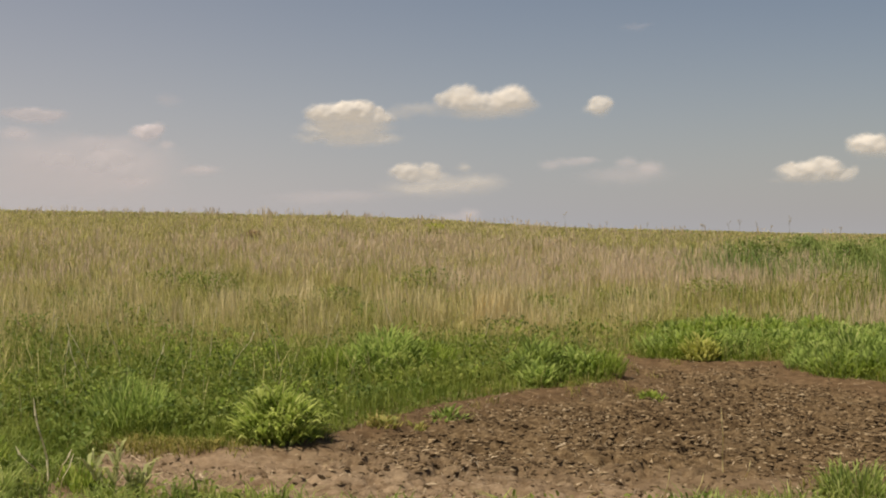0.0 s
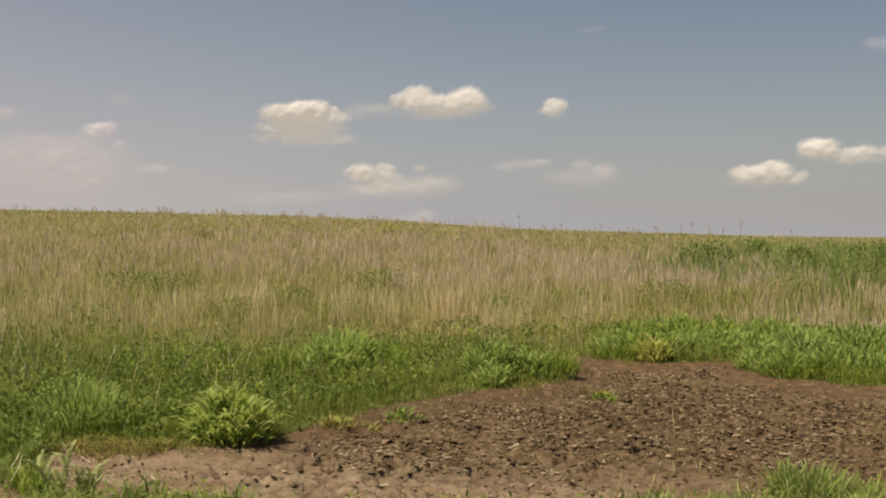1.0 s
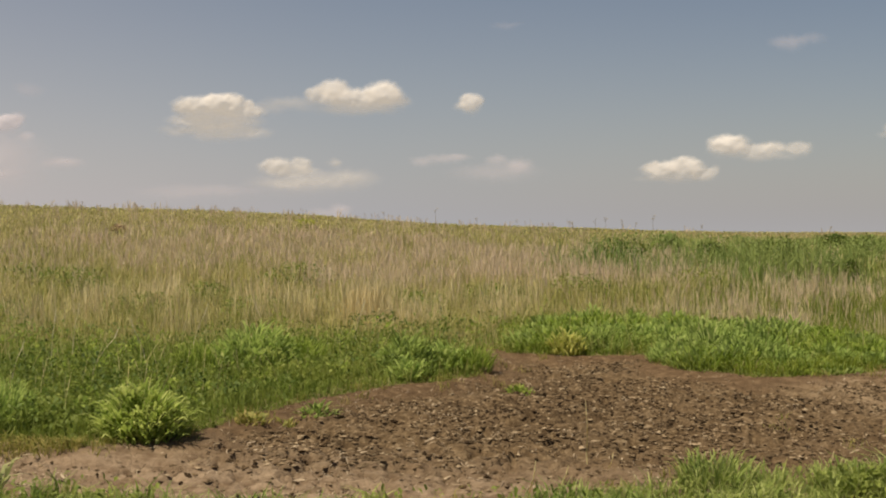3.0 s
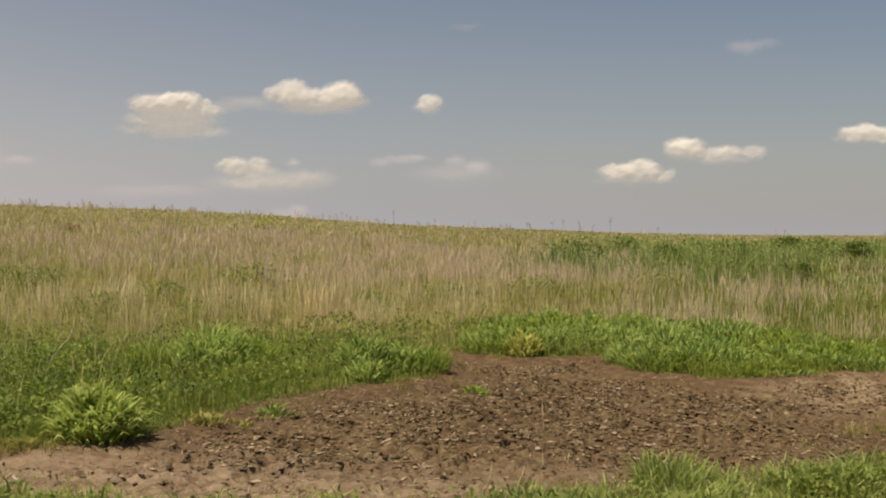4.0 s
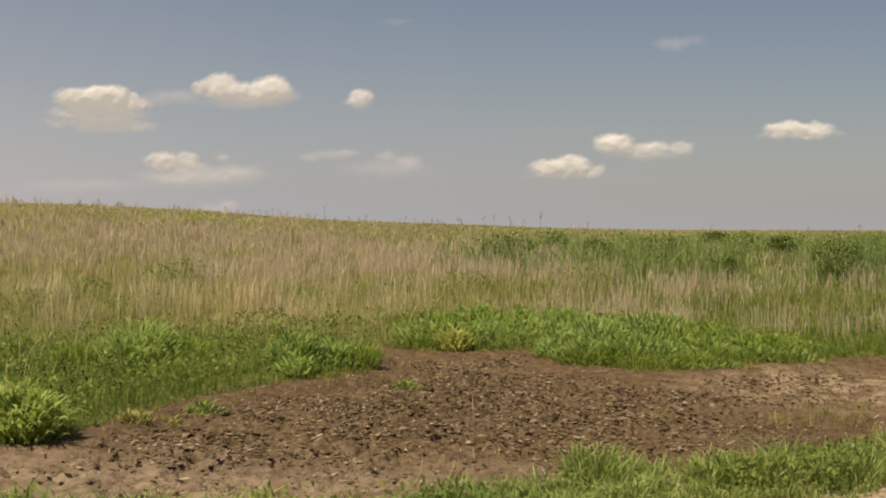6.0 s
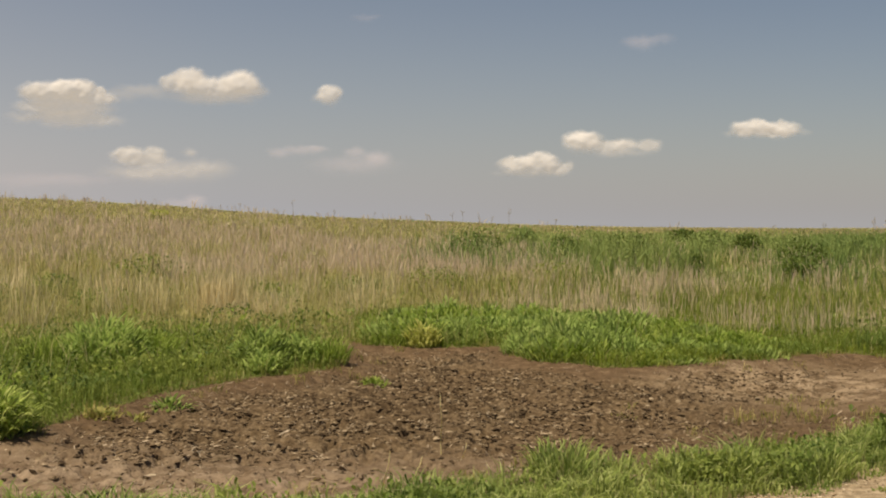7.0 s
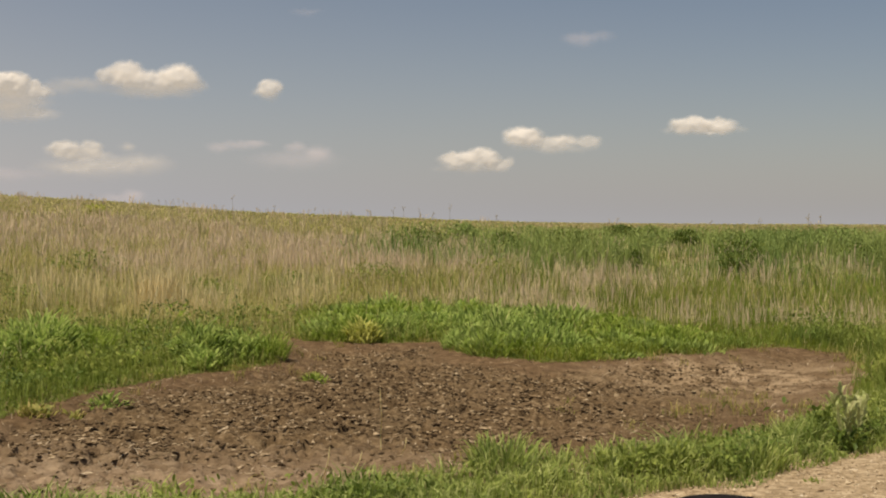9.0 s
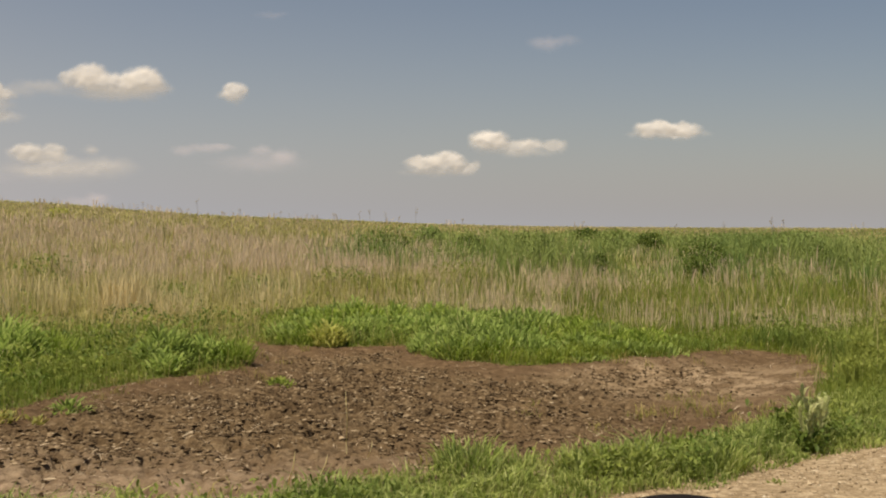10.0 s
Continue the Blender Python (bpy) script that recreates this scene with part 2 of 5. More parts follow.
turf_mat, soil_mat, clod_mat = ground_material(), soil_material(), clod_material()
gravel_mat, pebble_mat = gravel_material(), pebble_material()
cloud_mat = cloud_material("vapour", (0.86, 0.82, 0.76), (1.0, 0.935, 0.83))
veil_mat = cloud_material("thin_vapour", (0.88, 0.80, 0.81), (1.0, 0.91, 0.92))

# ---------------------------------------------------------------- the lie of the land
WALLOW = np.array([
    (-2.62, 8.35), (-2.66, 8.9), (-2.72, 9.5), (-2.55, 9.75), (-2.1, 9.55), (-1.7, 9.37), (-0.93, 9.86), (-0.45, 10.83), (0.1, 11.8), (1.05, 12.8),
    (2.0, 13.6), (2.2, 15.0), (2.4, 16.7), (2.63, 15.9), (3.4, 15.4), (4.6, 15.35), (4.35, 13.8), (4.95, 12.9), (6.48, 13.15),
    (7.62, 13.65), (8.8, 13.8), (9.2, 13.1), (8.2, 11.3), (6.4, 9.1), (5.4, 8.2), (4.4, 7.75), (3.3, 7.3), (2.5, 7.35), (1.7, 7.15),
    (0.9, 6.95), (0.0, 6.95), (-0.9, 7.25), (-1.4, 7.5), (-2.05, 7.45), (-2.35, 7.35), (-2.62, 7.7)])
ROAD_A, ROAD_B = np.array((3.87, 6.55)), np.array((5.97, 7.38))      # two places on the road's edge
ROAD_WAY = (ROAD_B - ROAD_A) / np.linalg.norm(ROAD_B - ROAD_A)
ROAD_LEFT = np.array((-ROAD_WAY[1], ROAD_WAY[0]))


def into_wallow(x, y):
    """Metres inside the wallow's ragged edge; negative outside."""
    p = np.stack([np.asarray(x, float), np.asarray(y, float)], -1)
    best, inside = np.full(p.shape[:-1], 1e9), np.zeros(p.shape[:-1], bool)
    for a_, b_ in zip(WALLOW, np.roll(WALLOW, -1, 0)):
        ab = b_ - a_
        k = np.clip(((p - a_) @ ab) / (ab @ ab), 0, 1)
        best = np.minimum(best, np.linalg.norm(p - a_ - k[..., None] * ab, axis=-1))
        cross = (a_[1] > p[..., 1]) != (b_[1] > p[..., 1])
        xs = a_[0] + (p[..., 1] - a_[1]) / (ab[1] if ab[1] else 1e-9) * ab[0]
        inside ^= cross & (p[..., 0] < xs)
    return np.where(inside, best, -best) + 0.45 * (fractal(x, y, 0.6, 3) - 0.5)


def past_road(x, y):
    """Metres beyond the road's edge, into the meadow."""
    return (np.asarray(x) - ROAD_A[0]) * ROAD_LEFT[0] + (np.asarray(y) - ROAD_A[1]) * ROAD_LEFT[1] + 0.55 * (fractal(x, y, 0.7, 11) - 0.5)


CREST_AZ = np.array([-180, -90, -40, -20.5, -13, -5, 0.45, 5.9, 11.3, 16.4, 20.6, 30, 38, 60, 120, 180.0])
CREST_UP = np.array([0.3, 0.8, 1.32, 1.30, 1.19, 1.00, 0.72, 0.30, 0.09, -0.05, -0.11, -0.12, -0.04, 0.0, 0.1, 0.3])
CREST = 100.0


def height(x, y):
    """The meadow's height: level by the road, rising to a low crest, and falling away beyond it."""
    x, y = np.asarray(x, float), np.asarray(y, float)
    d, az = np.hypot(x, y), np.degrees(np.arctan2(x, y))
    top = EYE + np.tan(np.radians(np.interp(az, CREST_AZ, CREST_UP))) * CREST - 0.18
    z = top * smooth(d, 20, CREST * 1.08) - (top + 9) * smooth(d, CREST * 1.08, 420)
    z = z + 0.10 * (fractal(x, y, 7, 5) - 0.5) * smooth(d, 14, 30)
    return z + 0.5 * (fractal(x, y, 40, 6) - 0.5) * smooth(d, 40, 70) * (1 - smooth(d, 110, 200))


def hollow(x, y):
    return -0.16 * smooth(into_wallow(x, y), 0.02, 0.5)


# the ground, one sheet out to the horizon
radii = np.concatenate([[0.4, 1.0, 1.8, 2.6], np.geomspace(3.2, 26, 105), np.geomspace(27.5, 4300, 95)])
turns = np.radians(np.linspace(0, 360, 600, endpoint=False))
gx, gy = np.outer(radii, np.sin(turns)), np.outer(radii, np.cos(turns))
gz = height(gx, gy)
near = np.hypot(gx, gy) < 20
gz[near] += hollow(gx[near], gy[near])
nr, nt = gx.shape
ii, jj = np.meshgrid(np.arange(nr - 1), np.arange(nt), indexing="ij")
k0, k1 = ii * nt + jj, ii * nt + (jj + 1) % nt
quads = np.stack([k0, k1, k1 + nt, k0 + nt], -1).reshape(-1, 4)
verts = np.stack([gx, gy, gz], -1).reshape(-1, 3)
verts = np.vstack([verts, [[0, 0, 0]]])
tris = np.stack([np.full(nt, len(verts) - 1), (np.arange(nt) + 1) % nt, np.arange(nt)], -1)
ground = new("ground", mesh_from("ground", verts, quads[:, ::-1], tris))
ground.data.materials.append(turf_mat)
tagged(ground, "grassy prairie ground rising to a low crest", "ground", kind="structure")

# the wallow's bare soil
step = 0.024
sx, sy = np.meshgrid(np.arange(-4.2, 9.9, step), np.arange(6.4, 17.2, step), indexing="ij")
deep = into_wallow(sx, sy)
rough = smooth(deep + 0.6 * (fractal(sx, sy, 0.8, 23) - 0.5), 0.12, 0.75) * (1 - 0.72 * smooth(sx - 0.6 * (sy - 10), 4.9, 6.4)) * (0.55 + 0.45 * smooth(sy - 0.25 * sx, 7.3, 9.0))


def soil_height(x, y, deep_, rough_):
    lumps = np.abs(fractal(x, y, 0.34, 21) - 0.5) * 2
    bits = fractal(x, y, 0.10, 31, 2)
    pits = smooth(fractal(x, y, 0.15, 41, 2), 0.56, 0.72)
    return (0.006 - 0.075 * smooth(deep_, 0.02, 0.7) + 0.03 * (fractal(x, y, 1.4, 51) - 0.5)
            + rough_ * (0.045 * lumps + 0.085 * (bits - 0.5) - 0.08 * pits) + 0.012 * (noise2(x, y, 0.06, 61) - 0.5))


sz = soil_height(sx, sy, deep, rough)
sz = np.maximum(sz, hollow(sx, sy) + 0.006)
ny = sx.shape[1]
ii, jj = np.meshgrid(np.arange(sx.shape[0] - 1), np.arange(ny - 1), indexing="ij")
keep = (deep[:-1, :-1] > -0.05)
k0 = (ii * ny + jj)[keep]
quads = np.stack([k0, k0 + ny, k0 + ny + 1, k0 + 1], -1)
used, quads = np.unique(quads, return_inverse=True)
soil = new("wallow_soil", mesh_from("wallow_soil", np.stack([sx, sy, sz], -1).reshape(-1, 3)[used], quads.reshape(-1, 4)))
soil.data.attributes.new("tread", "FLOAT", "POINT").data.foreach_set("value", rough.ravel()[used].astype(np.float32))
soil.data.materials.append(soil_mat)
tagged(soil, "bare brown trampled soil of a dry wallow", "soil", kind="structure")

# the gravel road
us, vs = np.linspace(-60, 60, 900), np.linspace(0.25, -8.5, 60)
U, V = np.meshgrid(us, vs, indexing="ij")
edge = 0.35 * (fractal(U, U * 0 + 3, 0.9, 71) - 0.5)
V2 = V + edge * smooth(V, -0.8, 0.2)
rx, ry = ROAD_A[0] + U * ROAD_WAY[0] + V2 * ROAD_LEFT[0], ROAD_A[1] + U * ROAD_WAY[1] + V2 * ROAD_LEFT[1]
rz = height(rx, ry) + 0.05 * smooth(-V, -0.3, 0.6) + 0.02 * (fractal(rx, ry, 0.5, 73) - 0.5) * smooth(-V, -0.2, 0.4) + 0.002
ii, jj = np.meshgrid(np.arange(899), np.arange(59), indexing="ij")
k0 = ii * 60 + jj
road = new("road", mesh_from("road", np.stack([rx, ry, rz], -1).reshape(-1, 3), np.stack([k0, k0 + 1, k0 + 61, k0 + 60], -1).reshape(-1, 4)))
road.data.materials.append(gravel_mat)
tagged(road, "pale sandy gravel road beside the meadow", "road", kind="structure")


# ---------------------------------------------------------------- grass
def blades(x, y, z, tall, wide, lean, curl=0.5, facing=None):
    """Grass blades: a bent tapering strip for each place. Arrays of corners, quads and triangles."""
    n = len(x)
    ang = rng.uniform(0, 2 * np.pi, n)
    face = rng.uniform(0, np.pi, n) if facing is None else facing
    wx, wy = np.cos(face) * wide / 2, np.sin(face) * wide / 2
    lx, ly = np.cos(ang) * lean * tall, np.sin(ang) * lean * tall
    v = np.empty((n, 5, 3))
    v[:, 0] = np.stack([x - wx * 0.7, y - wy * 0.7, z - 0.02], -1)
    v[:, 1] = np.stack([x + wx * 0.7, y + wy * 0.7, z - 0.02], -1)
    mx, my, mz = x + lx * (1 - curl) * 0.5, y + ly * (1 - curl) * 0.5, z + tall * 0.58
    v[:, 2] = np.stack([mx + wx, my + wy, mz], -1)
    v[:, 3] = np.stack([mx - wx, my - wy, mz], -1)
    v[:, 4] = np.stack([x + lx, y + ly, z + tall * (1 - 0.35 * np.minimum(lean, 1) ** 2)], -1)
    k = np.arange(n)[:, None] * 5
    return v.reshape(-1, 3), k + np.array([[0, 1, 2, 3]]), k + np.array([[3, 2, 4]])


def seed_heads(x, y, z, tall, wide, lean):
    """Dry stalks: a thin stem that carries a narrow plume."""
    n = len(x)
    ang, face = rng.uniform(0, 2 * np.pi, n), rng.uniform(0, np.pi, n)
    wx, wy = np.cos(face) * wide / 2, np.sin(face) * wide / 2
    lx, ly = np.cos(ang) * lean * tall, np.sin(ang) * lean * tall
    v = np.empty((n, 6, 3))
    for k, (h, w) in enumerate(((0.0, 0.5), (0.55, 0.55), (0.8, 1.0))):
        cx, cy, cz = x + lx * h * h, y + ly * h * h, z + tall * h - 0.02
        v[:, 2 * k] = np.stack([cx - wx * w, cy - wy * w, cz], -1)
        v[:, 2 * k + 1] = np.stack([cx + wx * w, cy + wy * w, cz], -1)
    tip = np.stack([x + lx, y + ly, z + tall], -1)[:, None]
    v = np.concatenate([v, tip], 1)
    k = np.arange(n)[:, None] * 7
    q = np.concatenate([k + np.array([[0, 1, 3, 2]]), k + np.array([[2, 3, 5, 4]])])
    return v.reshape(-1, 3), q, k + np.array([[4, 5, 6]])


def leaves(x, y, z, size, tilt=0.6):
    """Small folded leaves, each a pair of halves along a midrib."""
    n = len(x)
    ang, up = rng.uniform(0, 2 * np.pi, n), rng.normal(0.5, tilt, n)
    d = np.stack([np.cos(ang) * np.cos(up), np.sin(ang) * np.cos(up), np.sin(up)], -1)
    s = np.stack([-np.sin(ang), np.cos(ang), rng.normal(0, 0.35, n)], -1)
    c = np.stack([x, y, z], -1)
    L, W = size[:, None], size[:, None] * 0.27
    fold = np.array([0, 0, 1.0]) * W * 0.5
    v = np.stack([c, c + d * L * 0.5 + s * W + fold, c + d * L, c + d * L * 0.5 - s * W + fold], 1)
    k = np.arange(n)[:, None] * 4
    return v.reshape(-1, 3), np.zeros((0, 4), int), np.concatenate([k + np.array([[0, 1, 2]]), k + np.array([[0, 2, 3]])])


def joined(pieces):
    vs, qs, ts, o = [], [], [], 0
    for v, q, t in pieces:
        vs.append(v), qs.append(q + o), ts.append(t + o)
        o += len(v)
    return np.vstack(vs), np.vstack(qs), np.vstack(ts)


def stuff(name, arrays, material, label, category):
    ob = new(name, mesh_from(name, *arrays, flat=True))
    ob.data.materials.append(material)
    return tagged(ob, label, category, kind="stuff")


def scatter(n, near_, far_, power=1.25, az=(-27, 45)):
    """Places over the meadow, closer together near the road than far from it."""
    u = rng.uniform(0, 1, n)
    p = 1 - power
    d = (near_ ** p + u * (far_ ** p - near_ ** p)) ** (1 / p)
    th = np.radians(rng.uniform(*az, n))
    return d * np.sin(th), d * np.cos(th), d, np.degrees(th)


def pick(keep, *arrays):
    return [v[keep] for v in arrays]


def tan_share(x, y, d, az):
    """How much of the growth at a place is dry: the old tall stand, thinner to the hill and to the herbs."""
    n = fractal(x, y, 5.0, 81)
    west = 1 - 0.92 * smooth(az + 0.10 * (d - 30) + 10 * (fractal(x, y, 4.0, 83) - 0.5), 12, 22)
    near_ = smooth(d + 20 * (n - 0.5) - 4.5 * smooth(az, 4, 10) - 5.0 * (1 - smooth(az, -3, 5)), 19.5, 29) * smooth(d + 4 * (n - 0.5), 17 + 4.5 * smooth(az, 4, 9), 20 + 4.5 * smooth(az, 4, 9))
    core = near_ * (1 - 0.9 * smooth(d + 9 * (n - 0.5) + 8 * smooth(az, 3, 12) + 3 * smooth(-az, 2, 14), 54, 66)) * west
    core = core * (0.42 + 0.58 * smooth(az + 10 * (n - 0.5) + 0.16 * (d - 30), -11, -2))
    east = smooth(az, 14, 21) * smooth(d + 4 * (n - 0.5) + 3.0 * smooth(az, 20, 25), 19.2, 22.0) * (1 - smooth(d + 8 * (n - 0.5), 25, 32)) * 0.85 * (1 - 0.6 * smooth(az, 34.5, 37.5))
    gaps = smooth(fractal(x, y, 2.6, 85) + 0.22 * smooth(d, 25, 36), 0.44, 0.60)
    return (core + east) * (0.06 + 0.94 * gaps)


# meadow grass, everywhere beyond the wallow
x, y, d, az = scatter(150000, 8.5, 125)
keep = (into_wallow(x, y) < -0.02) & (past_road(x, y) > 0.7) & (rng.uniform(0, 1, len(x)) < 0.8 + 0.2 * smooth(d, 14, 19)) & (rng.uniform(0, 1, len(x)) > 0.3 * smooth(az, 12, 20) * smooth(d, 27, 32) * (1 - smooth(d, 60, 80)))
x, y, d, az = pick(keep, x, y, d, az)
low = 1 - smooth(d + 18 * (fractal(x, y, 4, 91) - 0.5), 13, 25)
tall = rng.uniform(0.65, 1.2, len(x)) * (0.19 + 0.31 * smooth(d + 11 * (fractal(x, y, 3.2, 96) - 0.5), 16, 32)) * (0.75 + 0.5 * fractal(x, y, 2.5, 92)) * (1 - 0.62 * smooth(d, 42, 85)) * (1 - 0.45 * smooth(az, 12, 20) * smooth(d, 27, 32))
east = smooth(az + 10 * (fractal(x, y, 4, 93) - 0.5), 12, 21) * (1 - smooth(d, 55, 80))
green = (rng.uniform(0, 1, len(x)) < np.maximum(low, 0.8 * east))
tall = tall * (0.45 + 1.1 * noise2(x, y, 0.38, 94)) * (0.65 + 0.7 * fractal(x, y, 1.7, 99, 2))
wide = np.maximum(0.006, d * 0.00062) * rng.uniform(0.7, 1.3, len(x))
for flag, nm, mt, lb in ((green, "short_grass", short_mat, "short dark green grass round the bare soil"),
                         (~green, "meadow_grass", meadow_mat, "olive green prairie grass, knee high")):
    stuff(nm, blades(x[flag], y[flag], height(x[flag], y[flag]), tall[flag], wide[flag], rng.uniform(0.05, 0.55, flag.sum()) + 0.5 * smooth(d[flag], 50, 90)), mt, lb, "grass")

# the old dry stand
x, y, d, az = scatter(27000, 17, 95, 1.0001)
keep = rng.uniform(0, 1, len(x)) < tan_share(x, y, d, az)
x, y, d, az = pick(keep, x, y, d, az)
x, y, d, tuft_tall = (np.repeat(v, 8) for v in (x, y, d, rng.uniform(0.6, 1.15, len(x))))
x, y = x + rng.normal(0, 0.055, len(x)) * (1 + d / 40), y + rng.normal(0, 0.12, len(x)) * (1 + d / 40)
tall = rng.uniform(0.55, 1.0, len(x)) * tuft_tall * (0.58 + 0.36 * fractal(x, y, 2.0, 95))
wide = np.maximum(0.007, d * 0.00042) * rng.uniform(0.6, 1.5, len(x))
lean = rng.uniform(0.02, 0.22, len(x)) + 0.4 * (rng.uniform(0, 1, len(x)) > 0.92)
tall = tall * (1 - 0.30 * smooth(27 - d, 0, 8)) * (0.7 + 0.6 * noise2(x, y, 0.9, 98))
back = d + 0.5 * np.clip(np.degrees(np.arctan2(x, y)) - 8, 0, 16) + rng.normal(0, 2.5, len(x)) > 26
for flag, nm, mt, lb in ((back, "dry_stalks", dry_mat, "tall dry pinkish tan grass stalks in a dense stand"), (~back, "straw_stalks", straw_mat, "straw-coloured dry grass stalks among green herbs")):
    stuff(nm, seed_heads(x[flag], y[flag], height(x[flag], y[flag]), tall[flag], wide[flag], lean[flag]), mt, lb, "dry grass")

# yellow seed grass on the hill and along the crest, and scattered pale stalks
x, y, d, az = scatter(42000, 10, 120, 1.1)
keep = (into_wallow(x, y) < -0.5) & (past_road(x, y) > 1.5) & (rng.uniform(0, 1, len(x)) < 0.08 + 0.50 * smooth(az, 11, 18) * smooth(d, 26, 32) + 0.75 * smooth(-az, -1, 10) * smooth(d, 15, 22) + 0.75 * smooth(d, 55, 75) * (1 - 0.75 * smooth(az, 11, 18)))
x, y, d, az = pick(keep, x, y, d, az)
stuff("pale_stalks", seed_heads(x, y, height(x, y), rng.uniform(0.30, 0.70, len(x)) * (0.55 + 0.6 * fractal(x, y, 3.0, 97)) * (1 - 0.66 * smooth(d, 50, 90)), np.maximum(0.007, d * 0.00036), rng.uniform(0.05, 0.5, len(x)) + 0.5 * smooth(d, 45, 90)),
      pale_mat, "pale yellow dry grass stalks among the green", "dry grass")

# low herbs behind the wallow
x, y, d, az = scatter(150000, 8.5, 31, 1.4)
w = into_wallow(x, y)
keep = (w < -0.05) & (past_road(x, y) > 0.9) & (rng.uniform(0, 1, len(x)) < (1 - smooth(d, 17, 24) * smooth(fractal(x, y, 3.0, 85) + 0.10 * smooth(d, 24, 32), 0.36, 0.5)) * smooth(fractal(x, y, 1.1, 101), 0.46, 0.66) * 0.55 * (1 - 0.9 * smooth(az, 14, 22)) * (0.55 + 0.45 * (1 - smooth(d, 15, 19))))
keep &= (np.hypot(x + 1.33, y - 9.55) > 0.58) & (np.hypot(x + 2.72, y - 10.1) > 0.40) & (np.hypot((x + 0.69) / 1.1, (y - 14.0) / 1.3) > 0.55)
x, y, d, az = pick(keep, x, y, d, az)
z = height(x, y) + rng.uniform(0.02, 1, len(x)) ** 0.6 * 0.42 * (0.25 + noise2(x, y, 0.30, 104)) * smooth(fractal(x, y, 1.2, 102), 0.2, 0.7)
stuff("low_herbs", leaves(x, y, z, rng.uniform(0.035, 0.075, len(x)) * np.maximum(1, d / 16)), herb_mat, "low dark green leafy herbs behind the soil", "herb")

# close dark turf round the wallow
x, y, d, az = scatter(210000, 8.3, 24, 1.5)
w = into_wallow(x, y)
keep = (w < 0.0) & (past_road(x, y) > 0.8) & (rng.uniform(0, 1, len(x)) < (1 - smooth(d + 13 * (fractal(x, y, 2.8, 105) - 0.5), 13.5, 21)))
keep &= np.hypot(x + 1.33, y - 9.62) > 0.45
x, y, d, w = pick(keep, x, y, d, w)
tall = rng.uniform(0.5, 1.2, len(x)) * (0.035 + 0.17 * smooth(-w, 0.0, 0.9) * (0.15 + 1.1 * noise2(x, y, 0.34, 106)) * (0.45 + fractal(x, y, 1.3, 107, 2)))
dab = rng.uniform(0, 1, len(x)) < 0.32
lx_, ly_, ld_, lt_ = pick(dab, x, y, d, tall)
x, y, d, tall = pick(~dab, x, y, d, tall)
stuff("turf", joined([blades(x, y, height(x, y), tall, np.maximum(0.008, d * 0.00075) * rng.uniform(0.7, 1.3, len(x)), rng.uniform(0.3, 1.3, len(x))),
                      leaves(lx_, ly_, height(lx_, ly_) + lt_ * rng.uniform(0.3, 0.9, len(lx_)), np.maximum(0.035, ld_ * 0.0036) * rng.uniform(0.6, 1.3, len(lx_)))]), turf_blade_mat, "close dark green turf beside the bare soil", "grass")

# the tall green herbs to the east
x, y, d, az = scatter(240000, 26, 88, 1.1, (6, 47))
keep = rng.uniform(0, 1, len(x)) < smooth(az + 14 * (fractal(x, y, 6, 111) - 0.5) + 0.05 * (d - 50), 11, 27) * smooth(d + 8 * (fractal(x, y, 5, 112) - 0.5), 28, 36) * smooth(fractal(x, y, 2.6, 113), 0.33, 0.52) * (1 - 0.6 * smooth(d, 62, 84))
x, y, d, az = pick(keep, x, y, d, az)
z = height(x, y) + rng.uniform(0.02, 1, len(x)) ** 0.5 * (0.12 + 1.05 * smooth(fractal(x, y, 2.3, 114, 2), 0.34, 0.68)) * (1 - 0.72 * smooth(d, 42, 72))
leafy = rng.uniform(0, 1, len(x)) < 0.70
gx_, gy_, gz_ = pick(~leafy, x, y, z)
hz_ = height(gx_, gy_)
stuff("tall_herbs", joined([leaves(*pick(leafy, x, y, z), np.maximum(0.06, d[leafy] * 0.0017) * rng.uniform(0.6, 1.4, leafy.sum())),
                            blades(gx_, gy_, hz_, (gz_ - hz_) * 1.1 + 0.05, np.maximum(0.012, d[~leafy] * 0.0008), rng.uniform(0.05, 0.5, len(gx_)))]), shrub_mat, "tall leafy green herbs in a dense stand", "herb")

# fresh short grass east and north of the wallow
n = 80000
x, y = rng.uniform(1.5, 16.0, n), rng.uniform(8.5, 23.5, n)
dd_ = np.hypot(x, y)
keep = (into_wallow(x, y) < 0.0) & (past_road(x, y) > 0.8) & (dd_ < 21.5 + 2.5 * fractal(x, y, 2, 117)) & (y > 9.0 + 0.25 * x) & (np.degrees(np.arctan2(x, y)) > 9) & (np.degrees(np.arctan2(x, y)) < 35.2 + 3 * (fractal(x, y, 1.2, 108) - 0.5))
x, y, dd_ = pick(keep, x, y, dd_)
stuff("fresh_grass", blades(x, y, height(x, y), rng.uniform(0.5, 1.1, len(x)) * (0.05 + 0.26 * noise2(x, y, 0.40, 118) * (0.3 + 1.2 * fractal(x, y, 1.4, 109, 2))), rng.uniform(0.006, 0.013, len(x)), rng.uniform(0.2, 1.0, len(x))), fresh_mat, "fresh green short grass round the bare soil", "grass")

